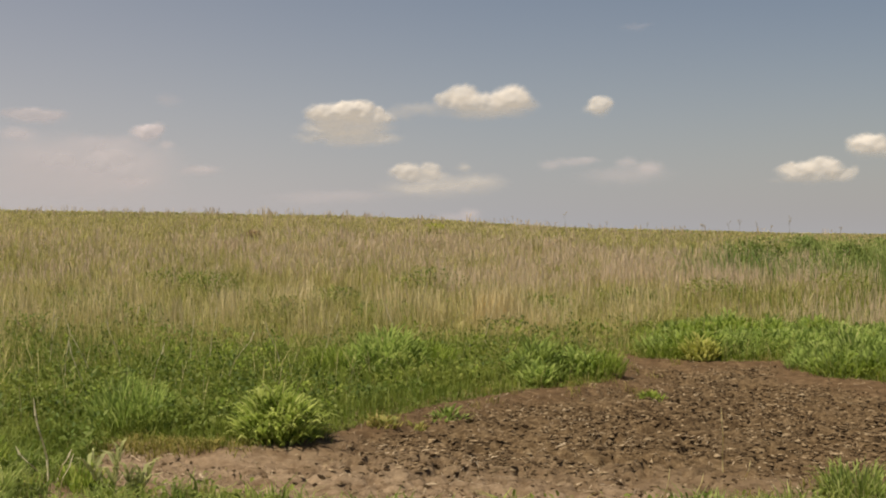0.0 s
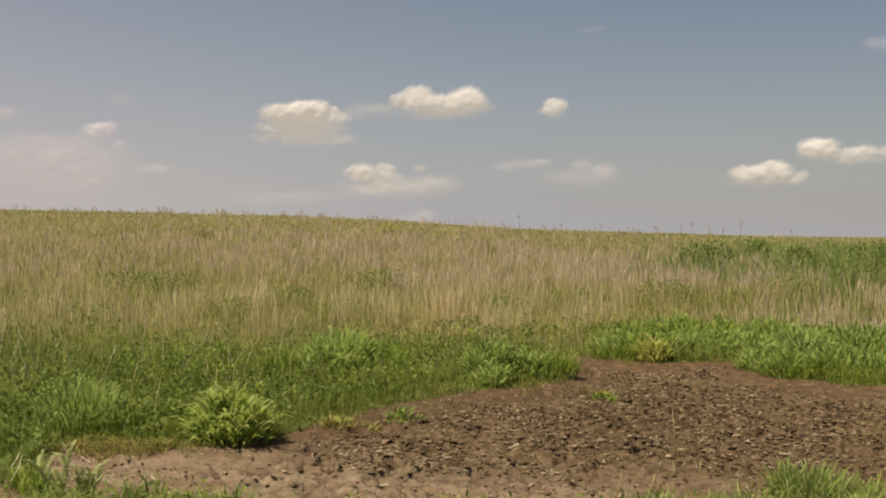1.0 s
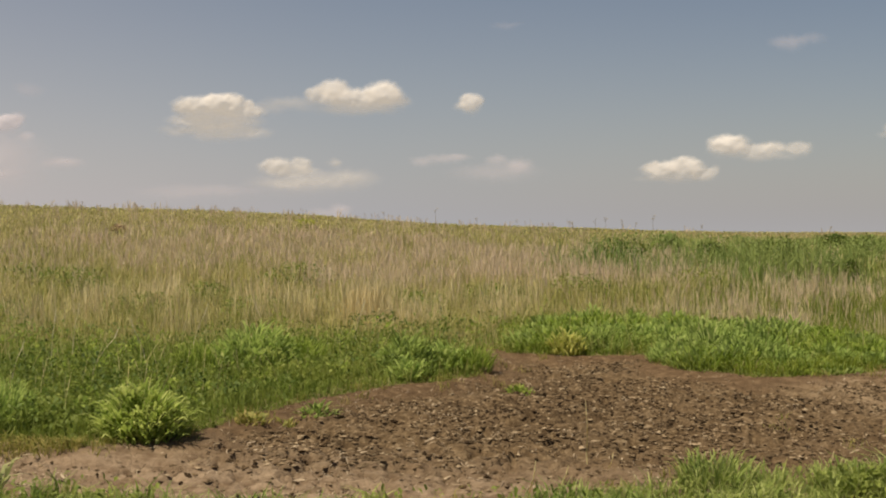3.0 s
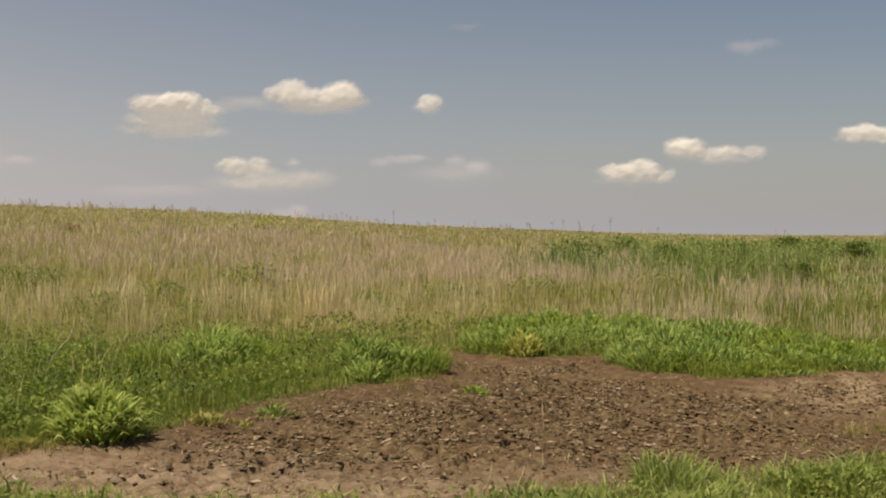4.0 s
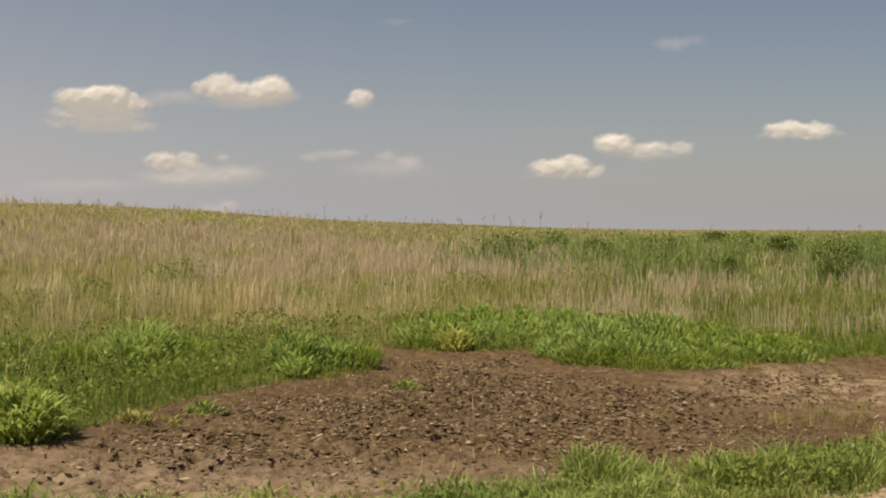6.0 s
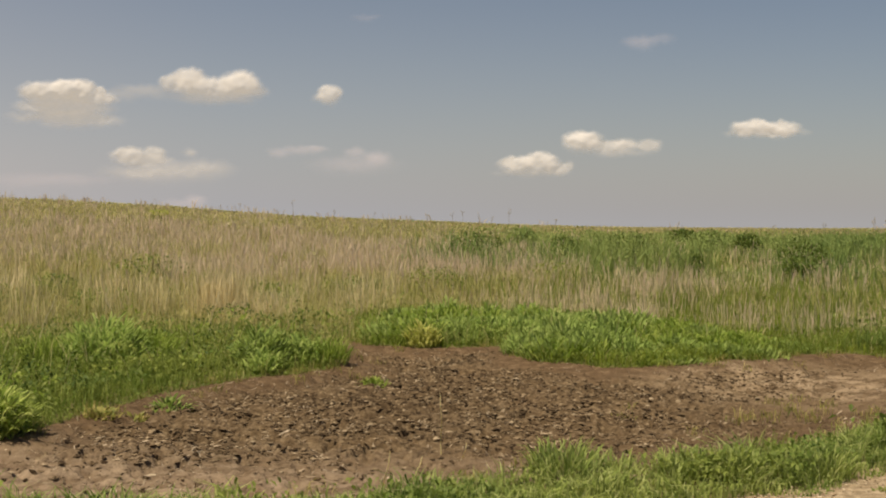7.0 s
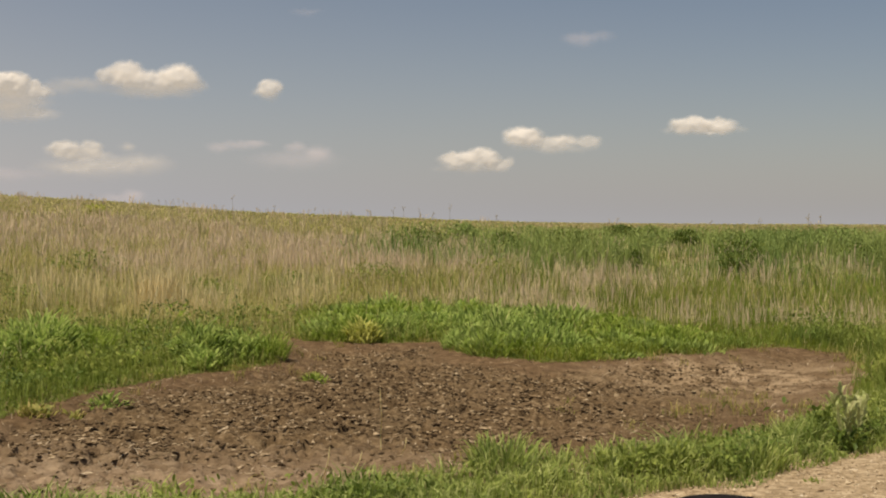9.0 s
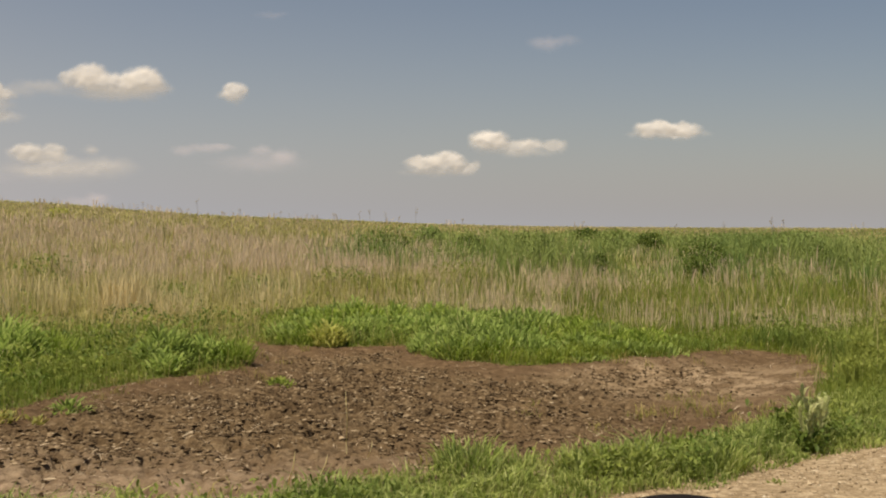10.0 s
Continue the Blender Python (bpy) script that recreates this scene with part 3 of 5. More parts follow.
# dark green herbs at the wallow's east end
x, y, d, az = scatter(60000, 9.5, 19, 1.2, (30, 47))
keep = (into_wallow(x, y) < -0.3) & (past_road(x, y) > 1.7) & (rng.uniform(0, 1, len(x)) < smooth(az + 6 * (fractal(x, y, 2.5, 115) - 0.5), 31.5, 35.5) * smooth(fractal(x, y, 0.8, 116), 0.28, 0.48))
x, y, d, az = pick(keep, x, y, d, az)
grassy = rng.uniform(0, 1, len(x)) < 0.75
gx_, gy_, gd_ = pick(grassy, x, y, d)
x, y, d = pick(~grassy, x, y, d)
stuff("dark_herbs", joined([leaves(x, y, height(x, y) + rng.uniform(0.02, 1, len(x)) ** 0.5 * 0.5 * (0.2 + noise2(x, y, 0.7, 119)), rng.uniform(0.035, 0.075, len(x)) * np.maximum(1, d / 16)),
                            blades(gx_, gy_, height(gx_, gy_), rng.uniform(0.12, 0.45, len(gx_)) * (0.4 + noise2(gx_, gy_, 0.6, 120)), np.maximum(0.009, gd_ * 0.0007), rng.uniform(0.2, 0.9, len(gx_)))]), herb_mat, "dark green leafy herbs beyond the bare soil", "herb")

# the verge between the road and the wallow
n = 110000
u, v = rng.uniform(-9, 9, n), rng.uniform(-0.05, 4.2, n)
x, y = ROAD_A[0] + u * ROAD_WAY[0] + v * ROAD_LEFT[0], ROAD_A[1] + u * ROAD_WAY[1] + v * ROAD_LEFT[1]
keep = (into_wallow(x, y) < 0.03) & (past_road(x, y) > 0.05) & (y < 9.6 + 0.3 * x) & ((y < 8.6) | (x > 5)) & ((v < 1.7) | (np.degrees(np.arctan2(x, y)) < 33.8 + 3 * (fractal(x, y, 0.9, 123) - 0.5)))
x, y = pick(keep, x, y)
tall = rng.uniform(0.5, 1.15, len(x)) * (0.06 + 0.22 * noise2(x, y, 0.22, 121) * (0.45 + fractal(x, y, 0.9, 122, 2))) * (0.45 + 0.55 * smooth(past_road(x, y), 0.05, 0.6))
stuff("verge_grass", blades(x, y, height(x, y), tall, rng.uniform(0.006, 0.016, len(x)), rng.uniform(0.25, 1.3, len(x))), verge_mat, "fresh green grass on the road verge", "grass")


# thin ragged grass creeping over the wallow's rim
n = 2600
x, y = rng.uniform(-3.8, 9.4, n), rng.uniform(6.8, 16.8, n)
dp = into_wallow(x, y)
sparse = np.exp(-((x - 5.4) / 0.9) ** 2 - ((y - 9.7) / 0.8) ** 2)
keep = (dp > -0.15) & (rng.uniform(0, 1, n) < np.maximum(np.exp(-np.clip(dp, 0, None) / 0.16), 0.7 * sparse)) & (fractal(x, y, 0.8, 127) > 0.42)
x, y = (np.repeat(v, 16) for v in pick(keep, x, y))
x, y = x + rng.normal(0, 0.05, len(x)), y + rng.normal(0, 0.05, len(x))
dp = into_wallow(x, y)
z = np.where(dp > -0.03, soil_height(x, y, dp, dp * 0), height(x, y))
stuff("rim_grass", blades(x, y, z, rng.uniform(0.03, 0.13, len(x)), rng.uniform(0.005, 0.010, len(x)), rng.uniform(0.3, 1.4, len(x))), rim_mat, "thin ragged olive grass along the bare soil's rim", "grass")

# a mat of dead straw where the turf meets the wallow's west end
n = 1500
along = rng.uniform(0, 1, n)
x, y = -2.75 + 1.1 * along + rng.normal(0, 0.10, n), 9.45 - 0.12 * along + rng.normal(0, 0.16, n)
keep = fractal(x, y, 0.35, 129, 2) > 0.40
x, y = pick(keep, x, y)
dp = into_wallow(x, y)
z = np.where(dp > -0.03, np.maximum(soil_height(x, y, dp, dp * 0), hollow(x, y)), height(x, y))
stuff("dead_grass", blades(x, y, z, rng.uniform(0.03, 0.12, len(x)), rng.uniform(0.005, 0.011, len(x)), rng.uniform(0.5, 1.6, len(x))), rim_mat, "thin mat of dead olive and tan grass at the soil's rim", "dry grass")

# darker small-leaved herbs among the verge grass
n = 44000
x, y = rng.uniform(-3.5, 7.0, n), rng.uniform(6.2, 9.2, n)
keep = (into_wallow(x, y) < -0.1) & (past_road(x, y) > 0.25) & (y < 8.2 + 0.1 * x) & (smooth(fractal(x, y, 0.9, 125), 0.46, 0.60) * (0.25 + 0.75 * smooth(x, -1.0, 1.5)) > rng.uniform(0, 1, n))
x, y = pick(keep, x, y)
stuff("verge_herbs", leaves(x, y, height(x, y) + rng.uniform(0.03, 0.20, len(x)), rng.uniform(0.025, 0.06, len(x))), herb_mat, "small-leaved dark green herbs on the road verge", "herb")

# ---------------------------------------------------------------- single clumps
def clump_mesh(name, width, tall, count, blade, upright, long_leaf, sector, spread):
    """Part of a rounded clump: broad pointed leaves over one sector of a lumpy dome, or over its middle."""
    r = np.sqrt(rng.uniform(*((0, 0.28) if sector is None else (0.22, 1)), count))
    th = rng.uniform(*(sector or (0, 2 * np.pi)), count) + rng.normal(0, 0.08, count)
    seed_ = int(rng.integers(1, 900))
    bumps = fractal(r * np.cos(th) * width, r * np.sin(th) * width, 0.26, seed_, 2)
    dome = tall * np.sqrt(np.clip(1.04 - r ** 2, 0.05, 1)) * (0.45 + 0.95 * bumps)
    h = dome * np.maximum(rng.uniform(-0.1, 0.9, count), 0) ** 0.5 * 0.85
    x_, y_ = r * np.cos(th) * width * 0.45, r * np.sin(th) * width * 0.45
    long_ = rng.uniform(0.55, 1.35, count) * long_leaf * (tall / 0.45) ** 0.5
    ang = th + rng.normal(0, spread, count)
    out = (1 - upright) * 0.7 + (1.3 - upright) * r * rng.uniform(0.3, 1.2, count)
    face = ang + np.pi / 2 + rng.normal(0, 0.5, count)
    b_ = blade * rng.uniform(0.6, 1.3, count)
    wx, wy = np.cos(face) * b_ / 2, np.sin(face) * b_ / 2
    v = np.empty((count, 7, 3))
    for k, (w, o_, up_) in enumerate(((0.4, 0, 0), (1.0, 0.4, 0.5), (0.8, 0.8, 0.82))):
        cx, cy = x_ + np.cos(ang) * out * long_ * o_, y_ + np.sin(ang) * out * long_ * o_
        v[:, 2 * k] = np.stack([cx - wx * w, cy - wy * w, h + long_ * up_ - 0.01], -1)
        v[:, 2 * k + 1] = np.stack([cx + wx * w, cy + wy * w, h + long_ * up_ - 0.01], -1)
    v[:, 6] = np.stack([x_ + np.cos(ang) * out * long_ * 1.25, y_ + np.sin(ang) * out * long_ * 1.25, h + long_ * (1.0 - 0.3 * out)], -1)
    k = np.arange(count)[:, None] * 7
    return mesh_from(name, v.reshape(-1, 3), np.concatenate([k + np.array([[0, 1, 3, 2]]), k + np.array([[2, 3, 5, 4]])]), k + np.array([[4, 5, 6]]), flat=True)


def grass_clump(at, width, tall, material, label, count=420, group="grass clumps", blade=0.021, upright=0.5, long_leaf=0.12, spread=0.9):
    """A clump on its root: one shoot in the middle and others round it, each a sheaf of leaves."""
    ob = new("grass_clump")
    ob.empty_display_size = 0.1
    zz = float(height(at[0], at[1]) + hollow(at[0], at[1]))
    ob.matrix_world = pose(at[0], at[1], zz, 0, 0, rng.uniform(0, 360))
    tagged(ob, label, "grass clump", group)
    around = 5 if width > 0.65 else 4
    for k in range(around + 1):
        share = 0.28 if k == around else 0.72 / around
        sector = None if k == around else (k * 2 * np.pi / around, (k + 1) * 2 * np.pi / around)
        me = clump_mesh("shoot", width, tall, max(int(count * 1.6 * share), 8), blade, upright, long_leaf, sector, spread)
        mesh_part("shoot", me, material, ob)
    return ob


BRIGHT, DEEP, GREY, YELLOW = "bright green clump of broad-bladed grass at the soil's edge", "dark green clump of broad-bladed grass", "grey-green clump of broad-bladed grass", "small yellowing tuft of grass on bare soil"
for at, w_, t_, mt, lb, ct in (
        ((-1.36, 9.72), 0.68, 0.43, tip_mat, BRIGHT, 1000), ((-2.72, 10.2), 0.72, 0.55, blue_mat, DEEP, 520),
        ((-0.72, 14.35), 1.1, 0.58, blue_mat, GREY, 750), ((-0.25, 14.7), 0.8, 0.45, deep_mat, DEEP, 350), ((-1.35, 14.3), 0.6, 0.36, deep_mat, DEEP, 300),
        ((1.10, 13.75), 0.72, 0.52, lush_mat, BRIGHT, 480), ((1.05, 13.15), 0.45, 0.28, blue_mat, GREY, 200), ((1.58, 13.85), 0.6, 0.38, blue_mat, GREY, 320),
        ((1.88, 13.85), 0.5, 0.36, deep_mat, DEEP, 300), ((-0.25, 10.55), 0.3, 0.15, rim_mat, YELLOW, 90), ((0.02, 11.1), 0.32, 0.24, lush_mat, "small yellow-green tuft of grass on bare soil", 110),
        ((-0.55, 10.45), 0.35, 0.11, rim_mat, YELLOW, 90), ((2.2, 12.55), 0.28, 0.17, deep_mat, "small green weed on bare soil", 90),
        ((3.40, 15.62), 0.5, 0.34, yellow_mat, "yellow-green clump of grass at the soil's edge", 260),
        ((-2.95, 7.45), 0.5, 0.26, verge_mat, "tall clump of grass on the road verge", 200), ((-3.3, 8.1), 0.6, 0.36, deep_mat, DEEP, 260), ((-2.45, 7.95), 0.35, 0.18, deep_mat, DEEP, 120), ((2.58, 7.35), 0.5, 0.27, verge_mat, "tall clump of grass on the road verge", 200), ((3.05, 7.6), 0.4, 0.2, verge_mat, "fresh green clump of grass on the road verge", 140),
        ((4.40, 6.50), 0.12, 0.04, turf_blade_mat, "tiny green sprig on the sandy road", 16), ((3.4, 7.25), 0.5, 0.19, verge_mat, "fresh green clump of grass on the road verge", 200), ((4.3, 7.05), 0.45, 0.19, verge_mat, "fresh green clump of grass on the road verge", 180), ((3.7, 7.1), 0.5, 0.19, verge_mat, "fresh green clump of grass on the road verge", 220)):
    long_ = mt is verge_mat or lb == DEEP      # long narrow upright blades
    grass_clump(at, w_, t_ * (0.6 if long_ else 1), mt, lb, ct, blade=0.012 if long_ else 0.019 if mt is tip_mat else 0.024, upright=0.72 if long_ else 0.28 if mt is tip_mat else 0.42, long_leaf=0.27 if long_ else 0.125 if mt is tip_mat else 0.115, spread=1.5 if mt is tip_mat else 0.9)
# the deep bank of leafy clumps behind the wallow
made = 0
while made < 128:
    az_, d_ = rng.uniform(10.6, 30.5), rng.uniform(13.2, 20.2)
    xx, yy = d_ * math.sin(radians(az_)), d_ * math.cos(radians(az_))
    behind = -float(into_wallow(xx, yy))
    if behind < 0.10 or d_ > np.interp(az_, [8, 10, 20, 24, 30.5], [18.6, 19.6, 19.8, 18.6, 16.6]) or (az_ > 20 and rng.uniform() < 0.05 * (az_ - 20)):
        continue
    far_ = smooth(d_, 15.5, 19.5)
    tone = float(fractal(xx, yy, 1.5, 128, 2)) + rng.uniform(-0.12, 0.12)
    mt, lb = (deep_mat, DEEP) if tone < 0.36 else (blue_mat, GREY) if 15.0 < az_ < 18.5 and d_ > 16.5 or tone > 0.68 else (lush_mat, BRIGHT)
    tall_ = rng.uniform(0.16, 0.45) * np.interp(az_, [8.6, 18, 22, 30.5], [1.05, 1.0, 0.8, 0.35]) * np.interp(behind, [0.10, 0.9], [0.5, 1.0])
    grass_clump((xx, yy), rng.uniform(0.55, 1.2), tall_, mt, lb, int(190 + 80 * far_), "bank of grass clumps", rng.uniform(0.020, 0.034), rng.uniform(0.35, 0.75), rng.uniform(0.10, 0.15))
    made += 1

# ---------------------------------------------------------------- clods and pebbles
OCT = np.array([(1, 0, 0), (-1, 0, 0), (0, 1, 0), (0, -1, 0), (0, 0, 1), (0, 0, -1)], float)
OCT_T = np.array([(0, 2, 4), (2, 1, 4), (1, 3, 4), (3, 0, 4), (2, 0, 5), (1, 2, 5), (3, 1, 5), (0, 3, 5)])


def lumps(x_, y_, z_, size, flatness=0.55):
    n_ = len(x_)
    v = OCT[None] * rng.uniform(0.55, 1.25, (n_, 6, 1)) + rng.normal(0, 0.22, (n_, 6, 3))
    v[..., 2] *= flatness
    v = v * size[:, None, None] * rng.uniform(0.6, 1.5, (n_, 1, 3)) + np.stack([x_, y_, z_], -1)[:, None]
    return v.reshape(-1, 3), np.zeros((0, 4), int), (np.arange(n_)[:, None, None] * 6 + OCT_T[None]).reshape(-1, 3)


n = 95000
x, y = rng.uniform(-3.8, 9.3, n), rng.uniform(6.8, 16.8, n)
dp = into_wallow(x, y)
rg = smooth(dp + 0.6 * (fractal(x, y, 0.8, 23) - 0.5), 0.12, 0.75) * (1 - 0.85 * smooth(x - 0.6 * (y - 10), 4.9, 6.4)) * (0.55 + 0.45 * smooth(y - 0.25 * x, 7.3, 9.0))
keep = (dp > 0.02) & (rng.uniform(0, 1, n) < 0.03 + 0.95 * rg * smooth(fractal(x, y, 0.55, 131), 0.30, 0.58) * (0.12 + 0.88 * smooth(y + 0.45 * x, 8.3, 9.6)))
x, y, dp, rg = pick(keep, x, y, dp, rg)
stuff("soil_clods", lumps(x, y, np.maximum(soil_height(x, y, dp, rg), hollow(x, y)) + 0.006, rng.uniform(0.006, 0.024, len(x)) * (0.6 + 0.7 * rg), 0.42), clod_mat, "dry crumbling clods of trampled soil", "soil clods")
# bleached bits of straw trodden into the soil
n = 42000
x, y = rng.uniform(-3.5, 9.0, n), rng.uniform(6.9, 16.0, n)
dp = into_wallow(x, y)
keep = (dp > 0.05) & (rng.uniform(0, 1, n) < (0.30 + 0.7 * (1 - smooth(y + 0.4 * x, 8.0, 9.8))) * smooth(fractal(x, y, 0.5, 133), 0.42, 0.62))
x, y, dp = pick(keep, x, y, dp)
rg = smooth(dp + 0.6 * (fractal(x, y, 0.8, 23) - 0.5), 0.12, 0.75) * (1 - 0.85 * smooth(x - 0.6 * (y - 10), 4.9, 6.4)) * (0.55 + 0.45 * smooth(y - 0.25 * x, 7.3, 9.0))
th = rng.uniform(0, np.pi, len(x))
L_, W_ = 0.008 + 0.036 * rng.uniform(0, 1, len(x)) ** 2, rng.uniform(0.002, 0.008, len(x))
z = np.maximum(soil_height(x, y, dp, rg), hollow(x, y)) + 0.012
c_ = np.stack([x, y, z], -1)
a_ = np.stack([np.cos(th) * L_, np.sin(th) * L_, rng.normal(0, 0.010, len(x))], -1)
w_ = np.stack([-np.sin(th) * W_, np.cos(th) * W_, rng.normal(0, 0.002, len(x))], -1)
v = np.stack([c_ - a_ - w_ * 0.5, c_ + w_ * 0, c_ + a_ - w_ * 0.4, c_ + a_ * 0.9 + w_, c_ + w_ * 1.2 + np.array([0, 0, 0.004]), c_ - a_ + w_ * 0.5], 1)
k = np.arange(len(x))[:, None] * 6
stuff("straw_litter", (v.reshape(-1, 3), np.concatenate([k + np.array([[0, 1, 4, 5]]), k + np.array([[1, 2, 3, 4]])]), np.zeros((0, 3), int)), litter_mat, "bleached bits of straw trodden into the soil", "straw litter")
n = 6000
u, v = rng.uniform(-3, 5, n), rng.uniform(-1.6, 0.25, n)
x, y = ROAD_A[0] + u * ROAD_WAY[0] + v * ROAD_LEFT[0], ROAD_A[1] + u * ROAD_WAY[1] + v * ROAD_LEFT[1]
stuff("road_pebbles", lumps(x, y, height(x, y) + 0.05 * smooth(-v, -0.3, 0.6) + 0.01, rng.uniform(0.003, 0.010, n) * (1 + (rng.uniform(0, 1, n) > 0.97)), 0.7), pebble_mat, "pale pebbles on the sandy road", "pebbles")


# ---------------------------------------------------------------- clouds
def cloud(puffs, label, seed):
    """A cumulus far beyond the crest: billows of (azimuth, height, half width, half height, thickness), all in degrees."""
    R = 3600.0 + 60.0 * (seed % 7)
    p = np.array(puffs)
    a0, a1, e0, e1 = (p[:, 0] - 1.6 * p[:, 2]).min() - 0.2, (p[:, 0] + 1.6 * p[:, 2]).max() + 0.2, (p[:, 1] - 1.9 * p[:, 3]).min() - 0.1, (p[:, 1] + 1.6 * p[:, 3]).max() + 0.2
    cell = 0.04 if a1 - a0 < 9 else 0.075
    nu, nv = int((a1 - a0) / cell) + 2, int((e1 - e0) / cell) + 2
    u, v = np.meshgrid(np.linspace(a0, a1, nu), np.linspace(e0, e1, nv), indexing="ij")
    ax, ay = u + 40, v + 40
    uu = u + 0.30 * (fractal(ax, ay, 0.8, 141 + seed, 2) - 0.5) + 0.13 * (noise2(ax, ay, 0.24, 171 + seed) - 0.5)
    vv = v + 0.16 * (fractal(ax, ay, 0.6, 201 + seed, 2) - 0.5) + 0.10 * (noise2(ax, ay, 0.20, 231 + seed) - 0.5)
    left, body = np.ones_like(u), np.zeros_like(u)
    for ca, ce, rw, rh, w in puffs:
        dy = (vv - ce) / np.where(vv > ce, rh * 1.25, rh * 1.6)
        s = 1 - np.sqrt(((uu - ca) / (rw * 1.28)) ** 2 + dy ** 2)
        soft_ = (0.45 if w > 0.5 else 0.9) + 0.7 * smooth(-dy, -0.1, 0.9)      # billows above, a vague base below
        left *= 1 - w * smooth(s, -0.04, soft_)
        body += (np.sqrt(np.clip(s, 0, 1)) * rh * w * (0.45 + 0.55 * smooth(w, 0.55, 0.85))) ** 3
    body = np.cbrt(body)
    dens = (1 - left) * (0.82 + 0.28 * fractal(ax, ay, 0.45, 261 + seed, 3))
    dens = np.clip(dens, 0, 0.97) * smooth(np.minimum.reduce([u - a0, a1 - u, v - e0, e1 - v]), 0, 0.12)
    rad = R - radians(1) * R * (0.75 * body + 0.10 * (fractal(ax, ay, 0.5, 291 + seed, 2) - 0.5) * smooth(dens, 0.2, 0.8))
    ang, elev = np.radians(u), np.radians(v)
    co = np.stack([rad * np.sin(ang) * np.cos(elev), rad * np.cos(ang) * np.cos(elev), EYE + rad * np.sin(elev)], -1)
    ii_, jj_ = np.meshgrid(np.arange(nu - 1), np.arange(nv - 1), indexing="ij")
    ok = np.maximum.reduce([dens[:-1, :-1], dens[1:, :-1], dens[:-1, 1:], dens[1:, 1:]]) > 0.004
    k_ = (ii_ * nv + jj_)[ok]
    q = np.stack([k_, k_ + nv, k_ + nv + 1, k_ + 1], -1)
    used_, q = np.unique(q, return_inverse=True)
    me = mesh_from("cloud", co.reshape(-1, 3)[used_], q.reshape(-1, 4))
    at_ = me.attributes.new("vapour", "FLOAT", "POINT")
    at_.data.foreach_set("value", dens.ravel()[used_].astype(np.float32))
    me.materials.append(cloud_mat if label == CUMULUS else veil_mat)
    return tagged(new("cloud", me), label, "cloud", "clouds", "structure")


CUMULUS, THIN, BANK = "white fair-weather cumulus cloud with a vague grey base", "thin hazy veil of cloud low in the sky", "broad pale bank of hazy cloud low in the sky"
cloud(((-4.99, 5.85, 1.37, 0.47, 0.90), (-4.23, 6.04, 0.93, 0.38, 0.95), (-3.49, 5.58, 1.15, 0.30, 0.80), (-5.86, 5.68, 0.66, 0.30, 0.70), (-3.05, 5.93, 0.30, 0.25, 0.80),
       (-4.67, 5.12, 1.92, 0.40, 0.72), (-4.18, 4.62, 1.90, 0.36, 0.58), (-6.49, 4.65, 0.82, 0.27, 0.35)), CUMULUS, 3)
cloud(((1.03, 6.64, 0.74, 0.52, 0.90), (2.01, 6.25, 1.42, 0.52, 0.85), (3.35, 6.40, 0.93, 0.63, 0.97), (0.26, 6.38, 0.60, 0.38, 0.70), (4.25, 6.17, 0.49, 0.27, 0.50),
       (1.84, 5.74, 2.19, 0.25, 0.40), (-1.03, 6.03, 1.32, 0.33, 0.42), (-2.54, 5.77, 1.23, 0.30, 0.30)), CUMULUS, 3)
cloud(((7.60, 6.09, 0.58, 0.44, 0.80), (7.06, 5.88, 0.41, 0.22, 0.45)), CUMULUS, 94)
cloud(((-1.79, 3.05, 0.77, 0.38, 0.72), (-0.53, 3.10, 0.49, 0.33, 0.60), (-1.05, 2.77, 1.21, 0.27, 0.60), (1.03, 3.19, 0.38, 0.22, 0.45), (-0.37, 2.25, 2.47, 0.49, 0.46),
       (1.69, 2.45, 1.50, 0.46, 0.42), (-1.19, 2.17, 1.64, 0.25, 0.30)), CUMULUS, 82)
cloud(((5.19, 3.28, 0.55, 0.25, 0.30), (6.18, 3.41, 0.93, 0.22, 0.30), (6.99, 3.50, 0.60, 0.16, 0.34), (8.83, 3.31, 0.55, 0.27, 0.32), (9.97, 3.06, 0.77, 0.38, 0.40),
       (8.75, 2.74, 2.19, 0.44, 0.22)), THIN, 48)
cloud(((1.27, 0.98, 0.60, 0.25, 0.36), (0.72, 0.76, 1.10, 0.25, 0.25), (-6.10, 1.75, 2.20, 0.36, 0.22), (-3.90, 1.85, 1.60, 0.26, 0.18)), THIN, 71)
cloud(((-19.00, 5.51, 1.32, 0.33, 0.55), (-19.79, 4.64, 0.99, 0.36, 0.50), (-13.98, 4.80, 0.71, 0.36, 0.72), (-13.51, 5.07, 0.38, 0.22, 0.50), (-13.13, 4.23, 0.44, 0.19, 0.40),
       (-11.57, 3.05, 0.93, 0.27, 0.50), (-14.44, 2.53, 1.21, 0.25, 0.30), (-16.34, 3.48, 3.56, 1.21, 0.34), (-19.07, 3.45, 3.01, 1.23, 0.36), (-14.82, 3.10, 2.47, 1.37, 0.30),
       (-15.95, 4.35, 2.19, 0.38, 0.30), (-17.60, 2.30, 4.66, 0.88, 0.26), (-15.83, 3.88, 1.10, 0.27, 0.25)), BANK, 56)
cloud(((-12.98, 6.35, 0.66, 0.30, 0.20),), THIN, 45)
cloud(((16.67, 2.87, 0.77, 0.38, 0.75), (17.76, 2.93, 0.88, 0.44, 0.78), (18.64, 2.64, 0.60, 0.27, 0.60), (19.18, 2.80, 0.22, 0.22, 0.40), (17.36, 2.44, 1.70, 0.19, 0.40)), CUMULUS, 98)
